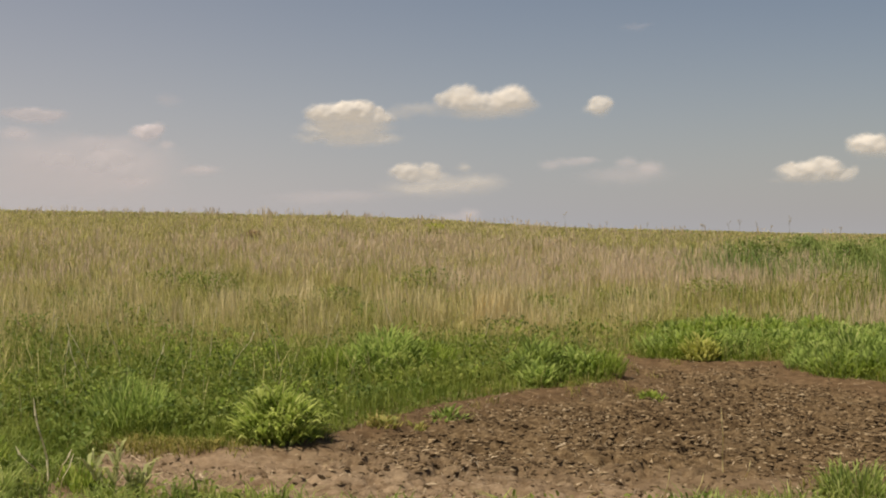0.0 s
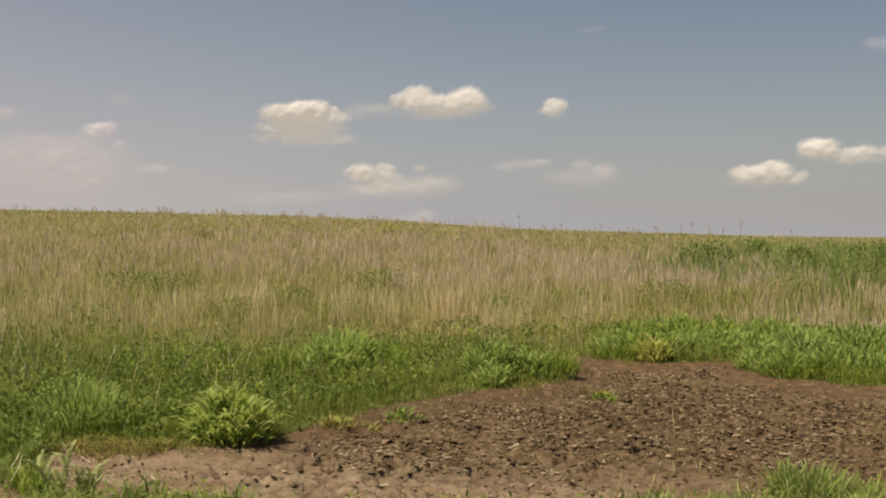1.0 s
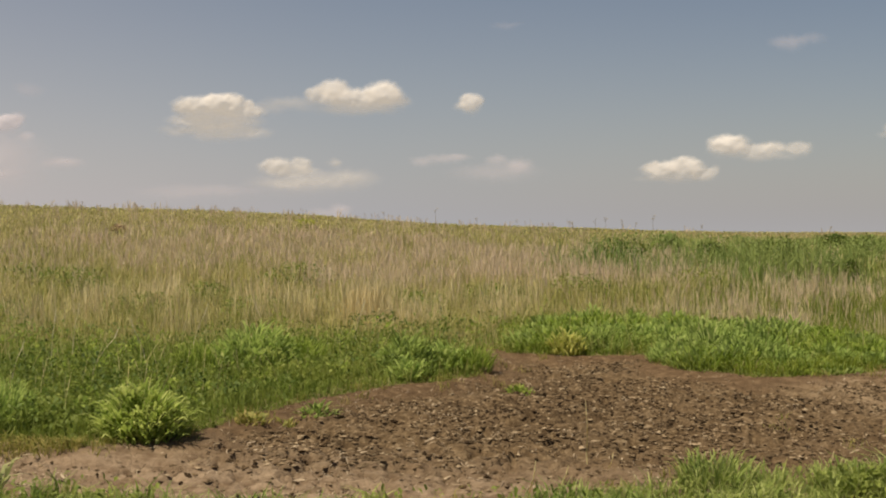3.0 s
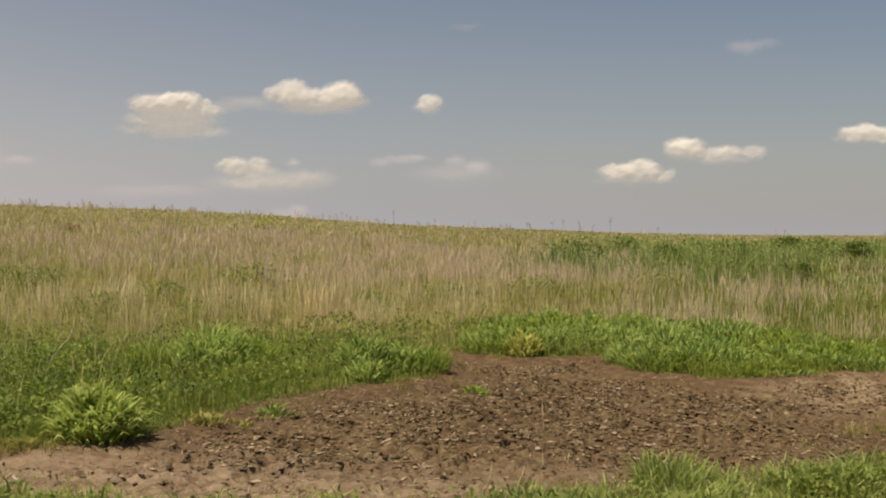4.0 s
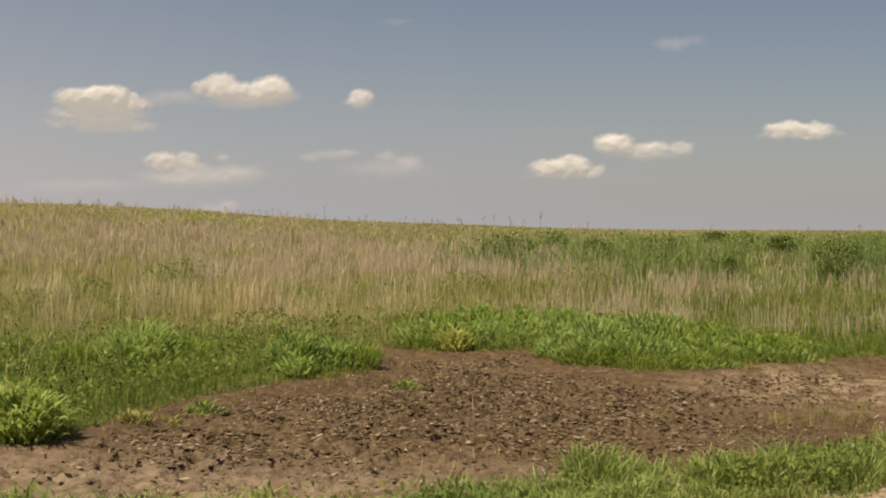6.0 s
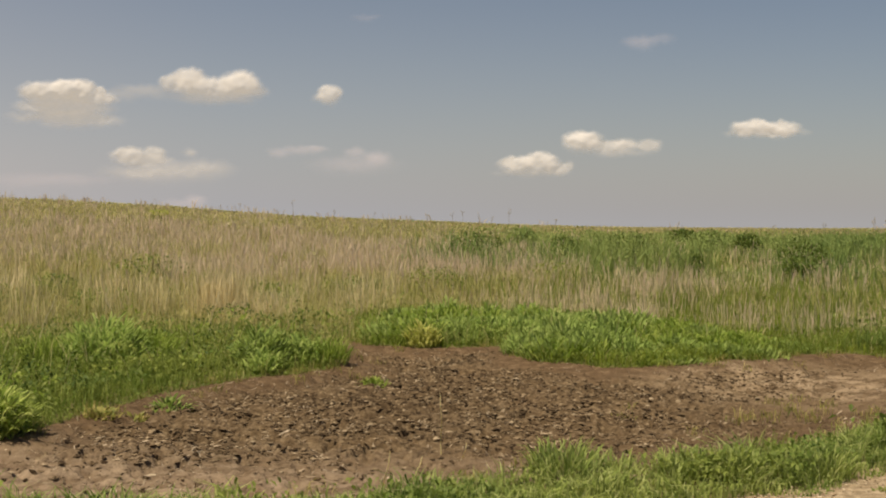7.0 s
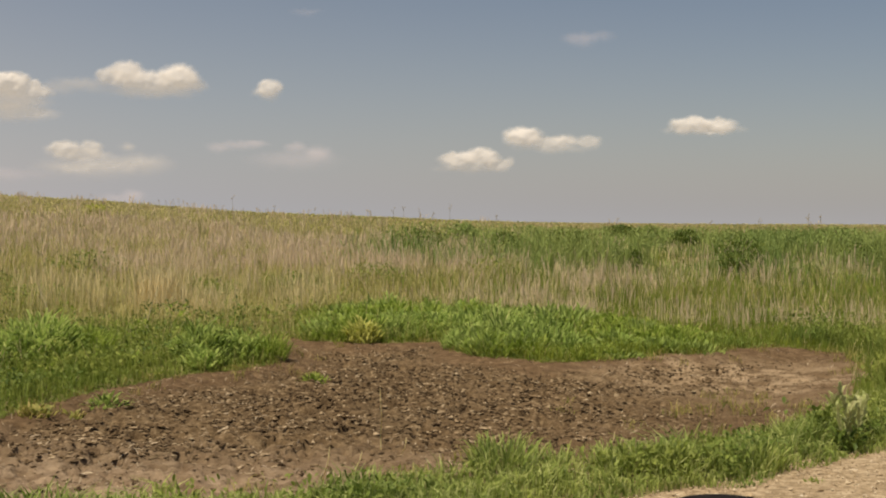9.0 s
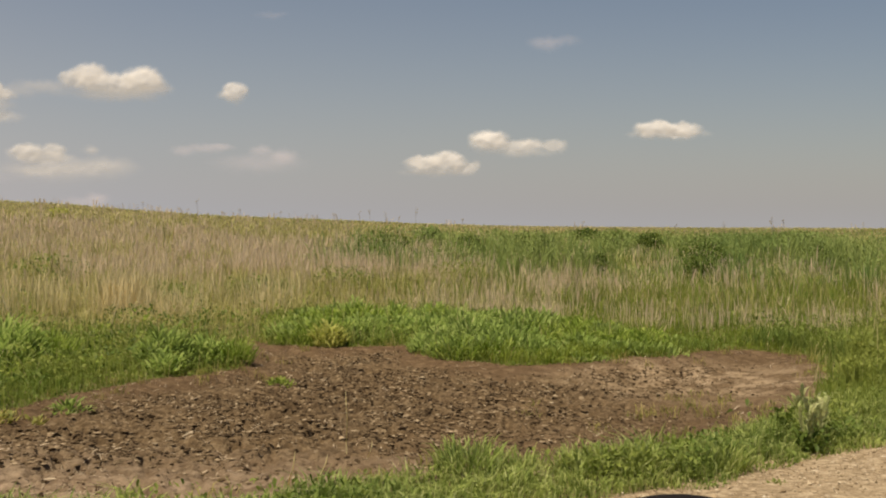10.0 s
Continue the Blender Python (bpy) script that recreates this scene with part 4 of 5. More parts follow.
cloud(((19.79, 3.92, 0.90, 0.47, 0.85), (21.22, 3.70, 1.21, 0.30, 0.62), (21.81, 3.89, 0.66, 0.22, 0.50), (23.02, 3.75, 0.55, 0.30, 0.52), (21.55, 3.38, 1.51, 0.19, 0.36)), CUMULUS, 90)
cloud(((27.73, 4.52, 0.93, 0.38, 0.80), (29.09, 4.46, 0.82, 0.36, 0.76), (28.37, 4.28, 1.70, 0.22, 0.55)), CUMULUS, 82)
cloud(((22.56, 8.62, 0.77, 0.36, 0.26), (23.51, 8.74, 0.66, 0.25, 0.15)), THIN, 8)
cloud(((9.20, 9.75, 0.60, 0.18, 0.12), (9.75, 9.82, 0.45, 0.13, 0.08)), THIN, 5)


# a glowing shell painted as haze low over the horizon, all the way round
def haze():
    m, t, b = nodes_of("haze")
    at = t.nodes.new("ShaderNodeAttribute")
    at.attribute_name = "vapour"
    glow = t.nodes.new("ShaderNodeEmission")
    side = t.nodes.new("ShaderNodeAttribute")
    side.attribute_name = "sunward_glow"
    # the low sky's brightening towards the sun, put into the glow's colour
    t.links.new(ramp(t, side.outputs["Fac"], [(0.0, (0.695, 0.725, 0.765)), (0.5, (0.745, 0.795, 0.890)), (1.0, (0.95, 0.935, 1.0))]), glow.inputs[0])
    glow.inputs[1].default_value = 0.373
    clear = t.nodes.new("ShaderNodeBsdfTransparent")
    both = t.nodes.new("ShaderNodeMixShader")
    t.links.new(at.outputs["Fac"], both.inputs[0])
    t.links.new(clear.outputs[0], both.inputs[1])
    t.links.new(glow.outputs[0], both.inputs[2])
    t.links.new(both.outputs[0], t.nodes["Material Output"].inputs[0])
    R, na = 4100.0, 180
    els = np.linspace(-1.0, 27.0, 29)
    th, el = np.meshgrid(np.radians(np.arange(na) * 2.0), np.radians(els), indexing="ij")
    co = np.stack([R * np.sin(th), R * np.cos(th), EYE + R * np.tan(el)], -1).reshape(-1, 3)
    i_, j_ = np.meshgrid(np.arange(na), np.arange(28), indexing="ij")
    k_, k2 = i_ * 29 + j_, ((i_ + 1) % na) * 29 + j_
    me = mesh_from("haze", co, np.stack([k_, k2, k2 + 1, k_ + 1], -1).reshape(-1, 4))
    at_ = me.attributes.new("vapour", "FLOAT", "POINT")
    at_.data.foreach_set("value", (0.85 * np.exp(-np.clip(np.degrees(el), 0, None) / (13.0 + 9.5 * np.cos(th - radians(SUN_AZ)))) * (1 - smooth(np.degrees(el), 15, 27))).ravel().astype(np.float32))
    sw_ = me.attributes.new("sunward_glow", "FLOAT", "POINT")
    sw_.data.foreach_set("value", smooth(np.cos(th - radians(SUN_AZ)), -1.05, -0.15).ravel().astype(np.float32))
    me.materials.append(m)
    tagged(new("haze", me), "glowing backdrop painted as pale lavender haze low over the horizon", "haze", kind="structure")


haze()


# ---------------------------------------------------------------- weeds, brush and stems
def tube(bm, pts, r0, r1, sides=5):
    """A thin tapering stem through the points."""
    rings = []
    for k, p in enumerate(pts):
        r_ = r0 + (r1 - r0) * k / (len(pts) - 1)
        rings.append([bm.verts.new((p[0] + r_ * math.cos(2 * math.pi * s_ / sides), p[1] + r_ * math.sin(2 * math.pi * s_ / sides), p[2])) for s_ in range(sides)])
    for a_, b_ in zip(rings, rings[1:]):
        for s_ in range(sides):
            bm.faces.new((a_[s_], a_[(s_ + 1) % sides], b_[(s_ + 1) % sides], b_[s_]))
    bm.faces.new(rings[-1])


def root(name, at, label, category, group=""):
    ob = new(name)
    ob.empty_display_size = 0.1
    ob.matrix_world = pose(at[0], at[1], float(height(at[0], at[1]) + hollow(at[0], at[1])), 0, 0, rng.uniform(0, 360))
    return tagged(ob, label, category, group)


def leaf_part(parent, pts, size, material, label=""):
    p = np.array(pts)
    return mesh_part("leaves", mesh_from("leaves", *leaves(p[:, 0], p[:, 1], p[:, 2], np.full(len(p), size) * rng.uniform(0.7, 1.3, len(p))), flat=True), material, parent, label)


def crest_weed(az, dist, tall, heads, spread=0.12):
    """A gaunt seed-headed weed standing against the sky."""
    at = dist * math.sin(radians(az)), dist * math.cos(radians(az))
    ob = root("tall_weed", at, "gaunt dark seed-headed weed standing on the crest", "weed", "weeds on the crest")
    bm = bmesh.new()
    tube(bm, [(0, 0, -0.05), (0.01, 0.02, tall * 0.5), (0.03, 0.0, tall)], 0.012, 0.008)
    part("stem", bm, stem_mat, ob)
    for k in range(heads):
        h = tall * rng.uniform(0.62, 1.0)
        a_ = rng.uniform(0, 6.28)
        tip = (spread * math.cos(a_), spread * math.sin(a_), h + 0.12)
        bm = bmesh.new()
        tube(bm, [(0.02, 0, h - 0.12), tip], 0.009, 0.007, 4)
        branch = part("branch", bm, stem_mat, ob)
        bm = bmesh.new()
        bmesh.ops.create_icosphere(bm, subdivisions=1, radius=0.037, matrix=Matrix.Translation(tip) @ Matrix.Diagonal((1, 1, 1.3, 1)))
        for v_ in bm.verts:
            v_.co += Vector(rng.normal(0, 0.008, 3))
        part("seed_head", bm, stem_mat, branch)
    return ob


for az, dist, tall, heads in ((16.35, 92, 1.55, 3), (5.9, 94, 1.35, 2), (7.9, 95, 0.8, 2), (13.6, 94, 0.85, 2), (14.1, 93, 0.95, 3), (14.9, 95, 0.9, 2), (15.5, 94, 0.8, 2),
                              (33.2, 90, 1.0, 4), (33.75, 90, 1.1, 3), (31.05, 86, 0.75, 3), (9.8, 96, 0.7, 1), (12.4, 95, 0.75, 2), (24.4, 88, 0.8, 2), (3.4, 98, 0.7, 2), (18.6, 92, 0.7, 2), (28.8, 88, 0.65, 2)):
    crest_weed(az, dist, tall, heads)


def bush(az, dist, wide, tall, label="low dark bush among the grass", material=None):
    at = dist * math.sin(radians(az)), dist * math.cos(radians(az))
    ob = root("bush", at, label, "bush", "bushes in the meadow")
    for k in range(4):
        a_ = 1.57 * k + rng.uniform(-0.4, 0.4)
        bm = bmesh.new()
        tube(bm, [(0, 0, -0.05), (0.12 * wide * math.cos(a_), 0.12 * wide * math.sin(a_), tall * 0.45), (0.3 * wide * math.cos(a_), 0.3 * wide * math.sin(a_), tall * 0.85)], 0.02, 0.008)
        part("branch", bm, stem_mat, ob)
    pts = []
    while len(pts) < (650 if material is herb_mat else 1100 if material in (dark_mat, shrub_mat) else 420):
        p = rng.uniform(-1, 1, 3)
        if np.hypot(p[0], p[1]) ** 2 + max(p[2], -p[2] * 0.6) ** 2 < 1 - 0.4 * rng.uniform():
            pts.append((p[0] * wide / 2, p[1] * wide / 2, tall * (0.5 + 0.5 * p[2])))
    leaf_part(ob, pts, 0.16 * (dist / 60), material or brush_mat)
    return ob


for az, dist, wide, tall, mt in ((-11.2, 29, 2.1, 0.75, herb_mat), (-0.7, 30, 2.2, 0.8, herb_mat), (-16.8, 25, 1.8, 0.6, herb_mat), (-14.6, 22, 1.5, 0.5, herb_mat), (-8.2, 23, 1.7, 0.5, herb_mat), (-5.4, 26, 1.9, 0.55, herb_mat), (-2.9, 22.5, 1.4, 0.45, herb_mat), (4.6, 24, 1.6, 0.5, herb_mat), (-19.2, 20, 1.6, 0.5, herb_mat), (8.8, 26, 1.8, 0.5, herb_mat), (-12.9, 33, 2.2, 0.6, herb_mat), (12.9, 29, 1.9, 0.6, herb_mat), (18.6, 31, 2.0, 0.65, herb_mat), (-9.1, 60, 0.8, 0.42, brush_mat), (-0.4, 70, 1.5, 0.5, yellow_mat), (14.9, 42, 2.2, 1.25, dark_mat), (22.2, 42, 2.2, 1.25, dark_mat),
                                 (26.0, 50, 1.8, 1.2, shrub_mat), (30.1, 38, 1.9, 1.15, dark_mat), (24.6, 60, 1.6, 0.9, dark_mat), (19.0, 48, 1.4, 0.9, dark_mat), (27.6, 52, 1.5, 0.95, dark_mat), (35.6, 40, 1.6, 0.95, dark_mat), (29.95, 33, 1.0, 0.78, dark_mat), (25.2, 36, 0.8, 0.75, dark_mat), (17.0, 55, 1.6, 1.0, shrub_mat), (34.5, 46, 2.0, 1.2, shrub_mat)):
    bush(az, dist, wide, tall, "leafy green bush among the tall herbs" if mt is shrub_mat else "dark green bush among the tall herbs" if mt is dark_mat else "patch of leafy green herbs in the dry grass" if mt is herb_mat else "low olive bush among the grass" if mt is yellow_mat else "low brownish bush among the grass", mt)


def leafy_weed(at, wide, tall, material, label, leaf=0.085):
    """A broad-leaved roadside weed: a few stems with leaves on them."""
    ob = root("leafy_weed", at, label, "weed", "roadside weeds")
    for k in range(5):
        a_ = 6.28 * k / 5 + rng.uniform(-0.3, 0.3)
        reach = wide * rng.uniform(0.2, 0.5)
        tip = np.array((reach * math.cos(a_), reach * math.sin(a_), tall * rng.uniform(0.6, 1.0)))
        bm = bmesh.new()
        tube(bm, [(0, 0, -0.02), tip * (0.35, 0.35, 0.6), tip], 0.006, 0.003)
        stem = part("stem", bm, material, ob)
        pts = [tip * (f_, f_, f_ ** 0.7) + rng.normal(0, 0.015, 3) for f_ in np.linspace(0.3, 1.0, 9)]
        leaf_part(stem, pts, leaf, material)
    return ob


grey_leaf = blade_material("grey_leaf", [(0.22, 0.28, 0.09), (0.34, 0.38, 0.14), (0.50, 0.51, 0.25)], through_light=0.4)


def thistle(at, tall, label):
    """A gaunt thistle: pale upright stems with curling narrow leaves over a dark rosette."""
    ob = root("thistle", at, label, "weed", "roadside weeds")
    for k in range(4):
        a_, reach = 1.57 * k + rng.uniform(-0.5, 0.5), tall * rng.uniform(0.10, 0.38)
        tip = np.array((reach * math.cos(a_), reach * math.sin(a_), tall * rng.uniform(0.7, 1.0)))
        bm = bmesh.new()
        tube(bm, [(0, 0, -0.02), tip * (0.3, 0.3, 0.55), tip], 0.008, 0.004)
        stem = part("stem", bm, grey_leaf, ob)
        f_ = rng.uniform(0.2, 1.0, 16)
        px, py, pz = tip[0] * f_, tip[1] * f_, tip[2] * f_ ** 0.75
        part_mesh = mesh_from("curled_leaves", *blades(px, py, pz, rng.uniform(0.06, 0.13, 16), rng.uniform(0.018, 0.03, 16), rng.uniform(0.5, 1.4, 16), 0.2), flat=True)
        mesh_part("curled_leaves", part_mesh, grey_leaf, stem)
    n_ = 60
    r_, a_ = np.sqrt(rng.uniform(0, 1, n_)) * tall * 0.30, rng.uniform(0, 6.28, n_)
    leaf_part(ob, np.stack([r_ * np.cos(a_), r_ * np.sin(a_), rng.uniform(0.02, 0.12, n_)], -1), 0.085, dark_mat, "dark green rosette of leaves")
    return ob


thistle((-2.22, 7.85), 0.44, "pale thistly weed with dark base leaves beside bare soil")
thistle((-2.02, 7.70), 0.26, "small pale thistly weed beside bare soil")
thistle((5.30, 7.47), 0.46, "tall grey-green thistly weed on the road verge")
thistle((5.62, 7.80), 0.40, "grey-green thistly weed among the verge grass")
leafy_weed((5.28, 7.40), 0.30, 0.15, dark_mat, "low dark-leaved weed at the road's edge", 0.07)
leafy_weed((5.48, 8.05), 0.24, 0.26, dark_mat, "dark-leaved weed on the road verge", 0.07)


def dry_stem(at, tall, lean, label="single bent pale dry grass stem", material=None, thick=1.0):
    ob = root("dry_weed", at, label, "dry stem", "single dry stems")
    ob.rotation_euler = (0, 0, 0)
    bm = bmesh.new()
    pts = [(lean * tall * f_ * f_, 0.05 * math.sin(5 * f_), tall * f_ - 0.02) for f_ in np.linspace(0, 1, 6)]
    tube(bm, pts, 0.0062 * thick, 0.0035 * thick)
    stem = part("stem", bm, material or bleach_mat, ob)
    bm = bmesh.new()
    tube(bm, [pts[-1], (pts[-1][0] + lean * tall * 0.1, pts[-1][1], pts[-1][2] + tall * 0.12), (pts[-1][0] + lean * tall * 0.2, pts[-1][1], pts[-1][2] + tall * 0.22)], 0.006 * thick, 0.002)
    part("seed_head", bm, material or bleach_mat, stem)
    return ob


for at, tall, lean in (((-2.68, 7.93), 0.52, -0.10), ((-2.71, 7.93), 0.26, -0.5), ((-2.62, 7.90), 0.25, 0.45), ((-4.6, 12.2), 0.55, -0.3), ((-4.2, 13.0), 0.5, 0.15), ((-3.9, 14.2), 0.6, -0.2), ((-3.2, 12.9), 0.45, 0.3), ((-4.9, 14.6), 0.6, 0.2), ((-2.0, 14.4), 0.55, -0.25), ((-3.1, 15.6), 0.65, 0.15), ((-1.6, 15.8), 0.6, 0.3), ((-0.6, 16.6), 0.6, -0.3), ((-5.4, 16.2), 0.6, 0.1), ((0.6, 17.2), 0.6, 0.2), ((-2.35, 7.05), 0.35, 0.35), ((-3.4, 11.2), 0.6, -0.2), ((-3.7, 12.4), 0.7, -0.3), ((-2.9, 13.4), 0.7, 0.1),
                       ((-2.4, 13.0), 0.55, 0.5), ((1.35, 7.3), 0.42, 0.1), ((2.05, 8.62), 0.66, -0.06), ((2.17, 8.50), 0.26, 0.10), ((1.55, 7.45), 0.35, 0.25), ((6.75, 9.5), 0.45, 0.1), ((6.9, 9.6), 0.38, -0.2), ((3.6, 8.0), 0.34, 0.2)):
    dry_stem(at, tall * (0.75 if at[0] > 1 else 1), lean, material=straw_mat if at[0] > 1 else None, thick=1.5 if at[1] < 8 and at[0] < -2.5 else 1.0)

# pale tussocks in the dry stand
for k in range(26):
    az, dist = (rng.uniform(-20, 12), rng.uniform(19, 26)) if k > 3 else (2.2 + 0.28 * k, 21.0 + 0.4 * k)
    at = dist * math.sin(radians(az)), dist * math.cos(radians(az))
    n_ = 90 if k > 3 else 260
    me = mesh_from("dry_tussock", *seed_heads(rng.normal(0, 0.20, n_), rng.normal(0, 0.16, n_), np.zeros(n_), rng.uniform(0.35, 0.85, n_), rng.uniform(0.009, 0.018, n_), rng.uniform(0.02, 0.26, n_)), flat=True)
    me.materials.append(straw_mat)
    ob = new("dry_tussock", me)
    ob.matrix_world = pose(at[0], at[1], float(height(*at)))
    tagged(ob, "pale yellow tussock of dry grass", "dry grass", "dry tussocks")


# ---------------------------------------------------------------- the standing van with its wing mirror
black_mat = plain_material("black_plastic", (0.008, 0.006, 0.006), 0.85)
black_mat.node_tree.nodes["Principled BSDF"].inputs["Specular IOR Level"].default_value = 0.12
paint_mat = plain_material("dark_paint", (0.03, 0.032, 0.036), 0.3)
tyre_mat = plain_material("tyre_rubber", (0.02, 0.02, 0.02), 0.85)
steel_mat = plain_material("steel", (0.5, 0.5, 0.5), 0.35, 1.0)
glass_mat = plain_material("mirror_glass", (0.85, 0.87, 0.88), 0.02, 1.0)


def rounded_box(size, bevel, m=None, segments=4):
    bm = bmesh.new()
    bmesh.ops.create_cube(bm, size=1, matrix=Matrix.Diagonal((*size, 1)))
    bmesh.ops.bevel(bm, geom=bm.edges[:], offset=bevel, segments=segments, profile=0.6, affect="EDGES")
    if m is not None:
        bm.transform(m)
    return bm


def vehicle():
    """A tall dark van standing on the road; the picture is taken out of its open side window."""
    heading = math.degrees(math.atan2(ROAD_WAY[1], ROAD_WAY[0]))
    car = new("vehicle")
    car.matrix_world = pose(0, 0, 0.05, 0, 0, heading)
    tagged(car, "dark van with a black wing mirror, standing on the gravel road", "vehicle")

    # x ahead along the road, y towards the meadow; the near side is at y = 0.5, the far side at y = -1.3
    def box(name, size, at, bevel, material, parent=car, label=""):
        return part(name, rounded_box(size, bevel, Matrix.Translation(at), 3), material, parent, label)

    box("floor_pan", (4.6, 1.7, 0.12), (-0.5, -0.4, 0.42), 0.03, paint_mat)
    for y_ in (0.45, -1.25):
        box("side_panel", (4.7, 0.10, 0.80), (-0.5, y_, 0.86), 0.04, paint_mat)
        for x_, w_ in ((-0.32, 0.12), (-1.6, 0.12), (-2.78, 0.12)):
            box("pillar", (w_, 0.07, 0.76), (x_, y_ - 0.01, 1.62), 0.02, paint_mat)
        bm = bmesh.new()
        tube(bm, [(1.62, y_, 1.22), (1.30, y_ - 0.01, 1.62), (1.08, y_ - 0.02, 2.0)], 0.05, 0.04, 8)
        part("windscreen_pillar", bm, paint_mat, car)
    box("roof", (3.95, 1.72, 0.08), (-0.87, -0.4, 2.02), 0.03, paint_mat)
    box("bonnet", (0.75, 1.7, 0.10), (1.95, -0.4, 1.10), 0.04, paint_mat)
    box("front_panel", (0.12, 1.7, 0.66), (2.28, -0.4, 0.78), 0.05, paint_mat)
    box("front_bumper", (0.14, 1.72, 0.2), (2.36, -0.4, 0.55), 0.05, black_mat)
    box("tailgate", (0.10, 1.7, 0.85), (-2.83, -0.4, 0.88), 0.04, paint_mat)
    box("rear_bumper", (0.14, 1.72, 0.2), (-2.90, -0.4, 0.55), 0.05, black_mat)
    for y_ in (0.2, -1.0):
        box("headlight", (0.06, 0.28, 0.16), (2.33, y_, 0.92), 0.02, steel_mat)
    door = box("door", (1.25, 0.05, 0.66), (0.32, 0.505, 0.93), 0.02, paint_mat)
    box("door_handle", (0.2, 0.04, 0.035), (-0.15, 0.54, 1.16), 0.012, black_mat, door)
    box("dashboard", (0.35, 1.6, 0.22), (1.35, -0.4, 1.12), 0.06, black_mat)
    bm = bmesh.new()
    bmesh.ops.create_uvsphere(bm, u_segments=48, v_segments=28, radius=1)
    for v_ in bm.verts:                                    # a cushion-shaped shell, cut flat behind
        c = v_.co
        k_ = (abs(c.x) ** 3.1 + abs(c.y) ** 3.1 + abs(c.z) ** 3.1) ** (-1 / 3.1)
        v_.co = Vector((max(c.x * k_, -0.35) * 0.07, c.y * k_ * 0.178, c.z * k_ * 0.095)) + Vector((0.890, 0.574, 1.2905))
    for f_ in bm.faces:
        f_.smooth = True
    mirror = part("wing_mirror", bm, black_mat, car, "black plastic wing mirror")
    part("mirror_arm", rounded_box((0.10, 0.14, 0.06), 0.02, Matrix.Translation((0.90, 0.51, 1.225))), black_mat, mirror)
    part("mirror_glass", rounded_box((0.006, 0.27, 0.13), 0.002, Matrix.Translation((0.866, 0.562, 1.299))), glass_mat, mirror, "silvered mirror glass")
    for x_ in (1.55, -1.95):
        for y_ in (0.40, -1.20):
            out_ = 1 if y_ > 0 else -1
            bm = bmesh.new()
            bmesh.ops.create_cone(bm, cap_ends=True, segments=40, radius1=0.37, radius2=0.37, depth=0.24, matrix=Matrix.Translation((x_, y_ + 0.03 * out_, 0.37)) @ Matrix.Rotation(radians(90), 4, "X"))
            bmesh.ops.bevel(bm, geom=[e_ for e_ in bm.edges if len(e_.link_faces) == 2 and e_.calc_face_angle(0) > 1], offset=0.03, segments=3, affect="EDGES")
            wheel = part("wheel", bm, tyre_mat, car)
            bm = bmesh.new()
            bmesh.ops.create_cone(bm, cap_ends=True, segments=32, radius1=0.23, radius2=0.20, depth=0.03, matrix=Matrix.Translation((x_, y_ + 0.155 * out_, 0.37)) @ Matrix.Rotation(radians(-90 * out_), 4, "X"))
            part("rim", bm, steel_mat, wheel)


vehicle()


# ---------------------------------------------------------------- single clods and stones, last
def piece_material(name, stops):
    m, t, b = nodes_of(name)
    b.inputs["Specular IOR Level"].default_value = 0.05
    own = ramp(t, t.nodes.new("ShaderNodeObjectInfo").outputs["Random"], stops)
    grain = ramp(t, noise_out(t, 50.0, 5.0), [(0.3, (0.7, 0.7, 0.7)), (0.7, (1.2, 1.2, 1.2))])
    t.links.new(mix(t, 1.0, own, grain, "MULTIPLY"), b.inputs["Base Color"])
    b.inputs["Roughness"].default_value = 0.95
    return m


def piece_meshes(name, material, count, flatness):
    """A few knobbly lumps, each of 20 faces, to be shared by many pieces."""
    made = []
    for k in range(count):
        bm = bmesh.new()
        bmesh.ops.create_icosphere(bm, subdivisions=1, radius=1)
        for v_ in bm.verts:
            v_.co = v_.co * rng.uniform(0.65, 1.2)
            v_.co.z *= flatness
        me = bpy.data.meshes.new(name)
        bm.to_mesh(me)
        bm.free()
        me.materials.append(material)
        made.append(me)
    return made


clod_piece_mat = piece_material("clod_piece", [(0.0, (0.022, 0.015, 0.010)), (0.25, (0.050, 0.034, 0.02)), (0.42, (0.105, 0.071, 0.039)), (0.85, (0.17, 0.122, 0.072)), (1.0, (0.27, 0.21, 0.135))])
clod_meshes = piece_meshes("clod", clod_piece_mat, 6, 0.55)
made = 0
while made < 300:
    x_, y_ = rng.uniform(-1.5, 5.0), rng.uniform(7.6, 11.8)
    dp_ = float(into_wallow(x_, y_))
    rg_ = float(smooth(dp_, 0.15, 1.1) * (0.35 + 0.65 * smooth(y_ - 0.25 * x_, 7.3, 9.0)))
    if dp_ < 0.3 or rng.uniform() > rg_:
        continue
    r_ = rng.uniform(0.014, 0.032)
    ob = new("clod", clod_meshes[made % 6])
    ob.parent = soil
    ob.matrix_basis = pose(x_, y_, max(float(soil_height(x_, y_, dp_, rg_)), float(hollow(x_, y_))) + 0.1 * r_, rng.uniform(-25, 25), rng.uniform(-25, 25), rng.uniform(0, 360)) @ Matrix.Diagonal((r_ * 1.4, r_, r_, 1))
    made += 1

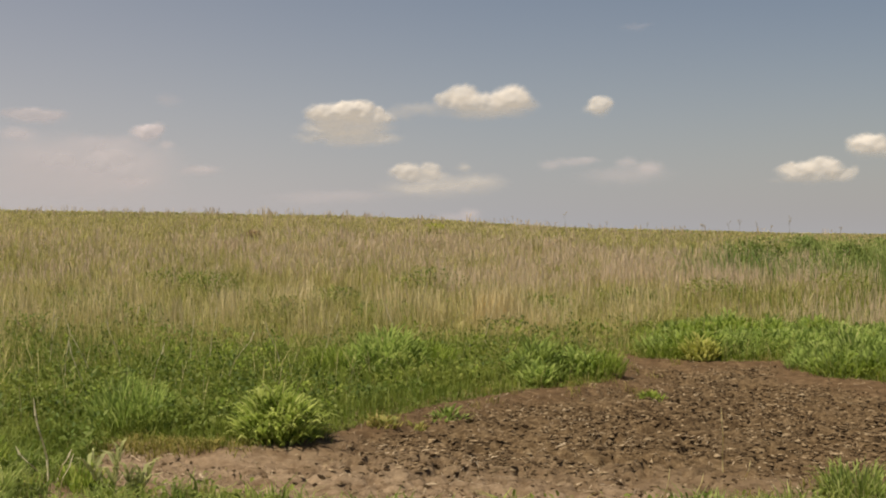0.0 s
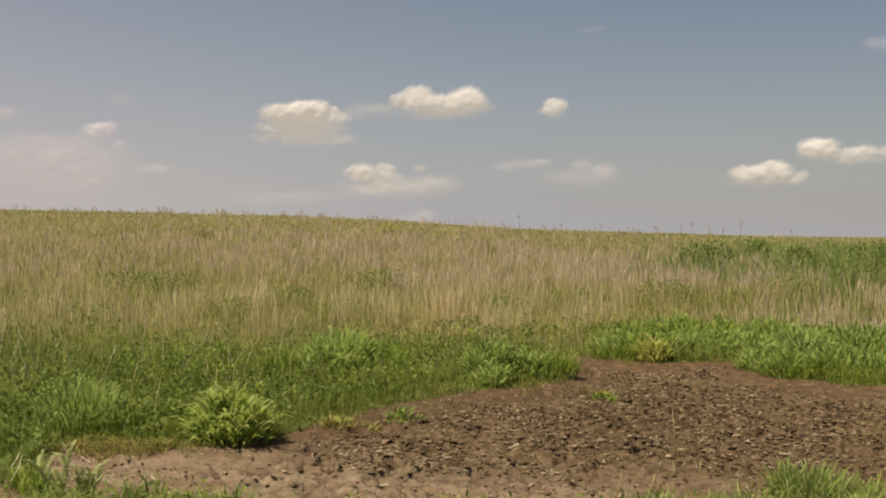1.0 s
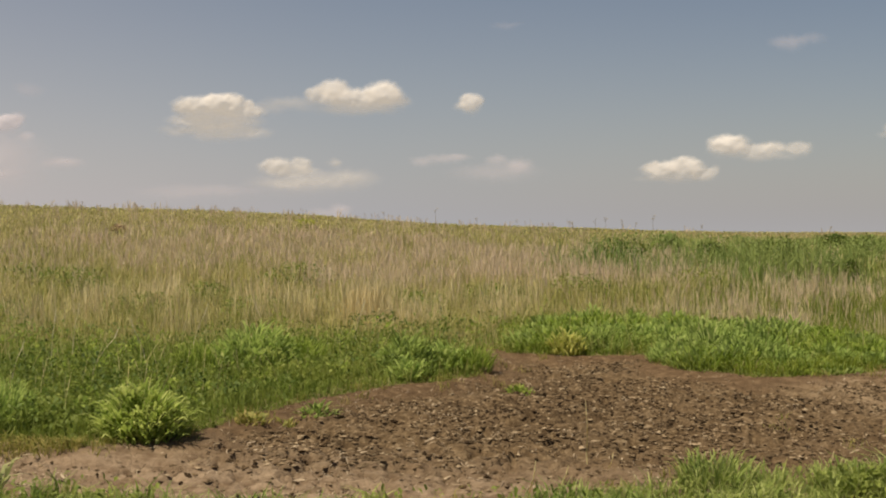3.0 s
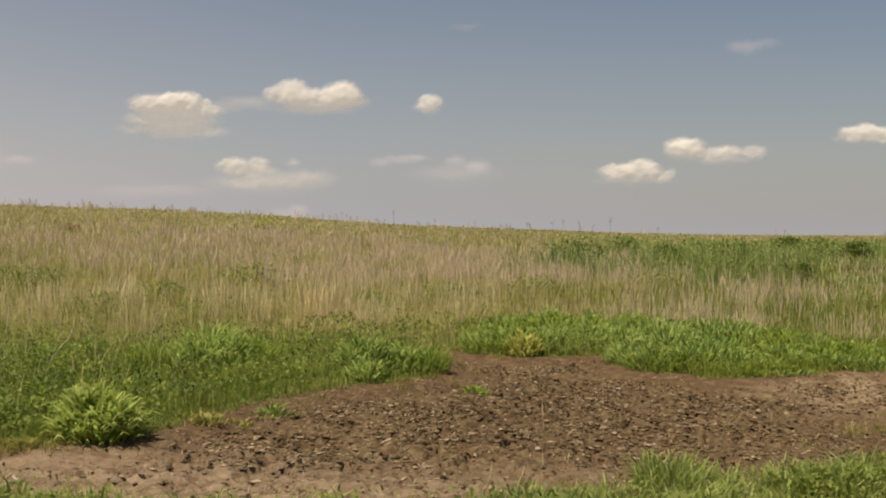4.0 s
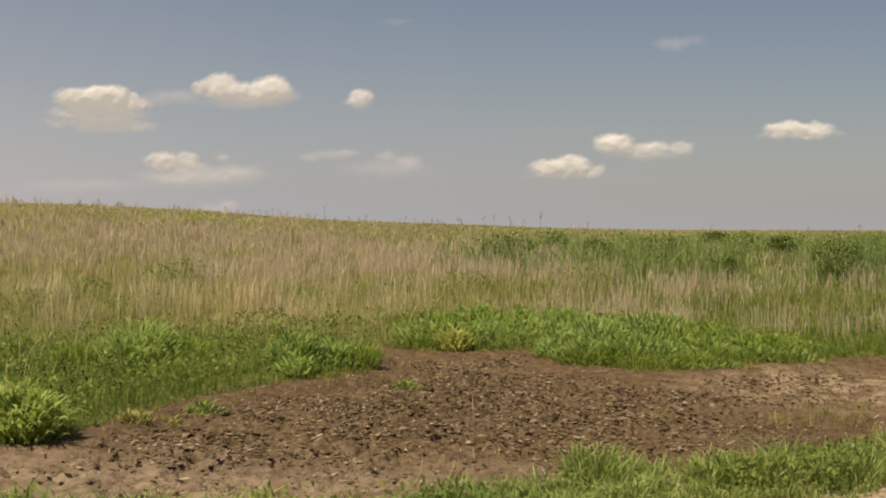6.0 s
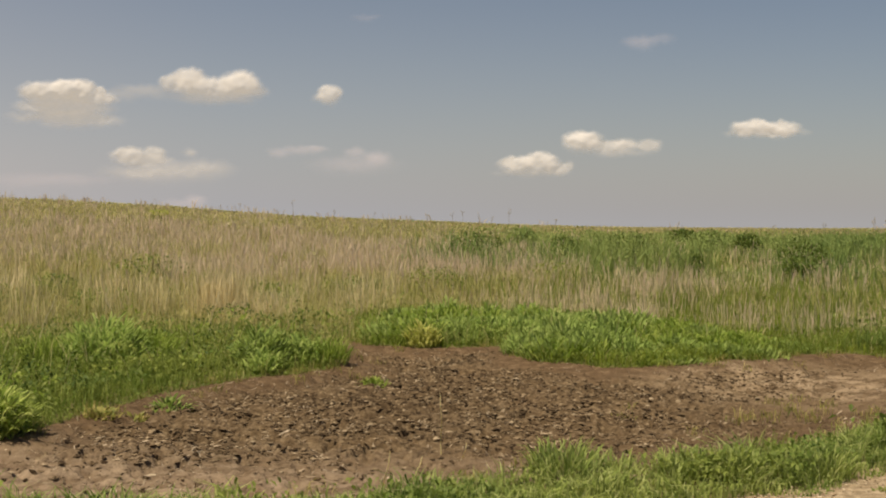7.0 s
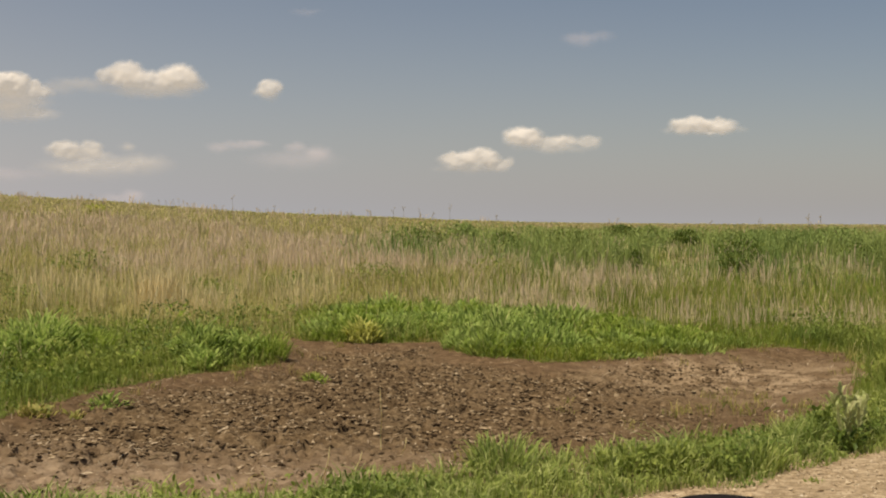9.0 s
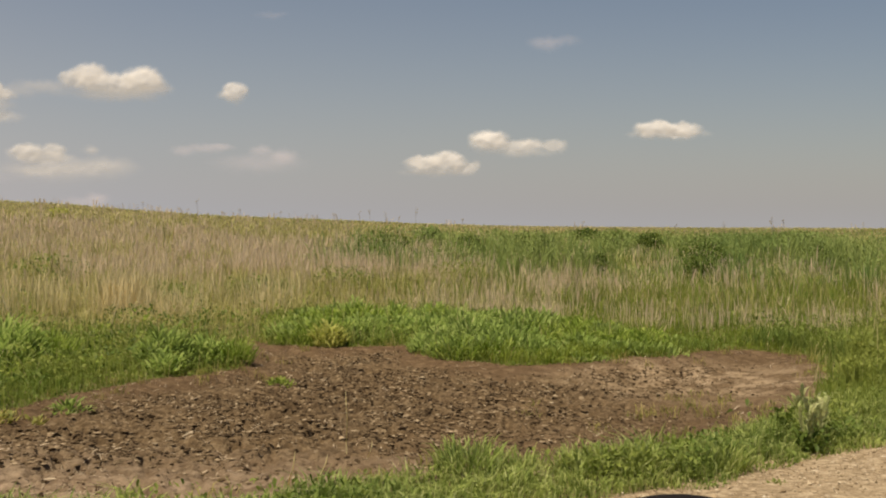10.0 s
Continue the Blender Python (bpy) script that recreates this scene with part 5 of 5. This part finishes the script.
stone_mat = piece_material("road_stone", [(0.0, (0.20, 0.145, 0.09)), (0.6, (0.36, 0.28, 0.18)), (1.0, (0.60, 0.52, 0.40))])
stone_meshes = piece_meshes("stone", stone_mat, 4, 0.6)
for k in range(240):
    u, v = rng.uniform(-1.5, 4.0), -rng.uniform(0.0, 1.3)
    x_, y_ = ROAD_A[0] + u * ROAD_WAY[0] + v * ROAD_LEFT[0], ROAD_A[1] + u * ROAD_WAY[1] + v * ROAD_LEFT[1]
    r_ = 0.007 + 0.022 * rng.uniform() ** 2
    ob = new("stone", stone_meshes[k % 4])
    ob.parent = road
    ob.matrix_basis = pose(x_, y_, float(height(x_, y_) + 0.05 * smooth(-v, -0.3, 0.6)) + 0.3 * r_, 0, 0, rng.uniform(0, 360)) @ Matrix.Diagonal((r_ * 1.3, r_, r_, 1))

# broad-leaved herbs scattered through the green grass west of the wallow
for count_, mt, lo, hi, name_, lb in ((380, dark_mat, 0.12, 0.40, "dark_forbs", "small dark green broad-leaved herbs among the grass"), (90, deep_mat, 0.16, 0.38, "fresh_forbs", "small fresh green broad-leaved herbs among the grass")):
    x, y, d, az = scatter(count_ * 4, 10.2, 19.5, 1.2, (-27, 9))
    keep = (into_wallow(x, y) < -0.35) & (past_road(x, y) > 2.0) & (fractal(x, y, 1.1, 151 + len(name_)) > 0.47) & (np.hypot(x + 0.72, y - 14.1) > 0.85) & (np.hypot(x + 1.36, y - 9.72) > 0.5)
    x, y, d = pick(keep, x, y, d)
    x, y, d = x[:count_], y[:count_], d[:count_]
    wide_ = np.repeat(rng.uniform(0.06, 0.17, len(x)), 16)
    top_ = np.repeat(rng.uniform(lo, hi, len(x)), 16)
    x, y = np.repeat(x, 16) + rng.normal(0, 0.5, len(x) * 16) * wide_, np.repeat(y, 16) + rng.normal(0, 0.5, len(y) * 16) * wide_
    stuff(name_, leaves(x, y, height(x, y) + top_ * rng.uniform(0.55, 1.0, len(x)), rng.uniform(0.035, 0.075, len(x)), 0.5), mt, lb, "herb")
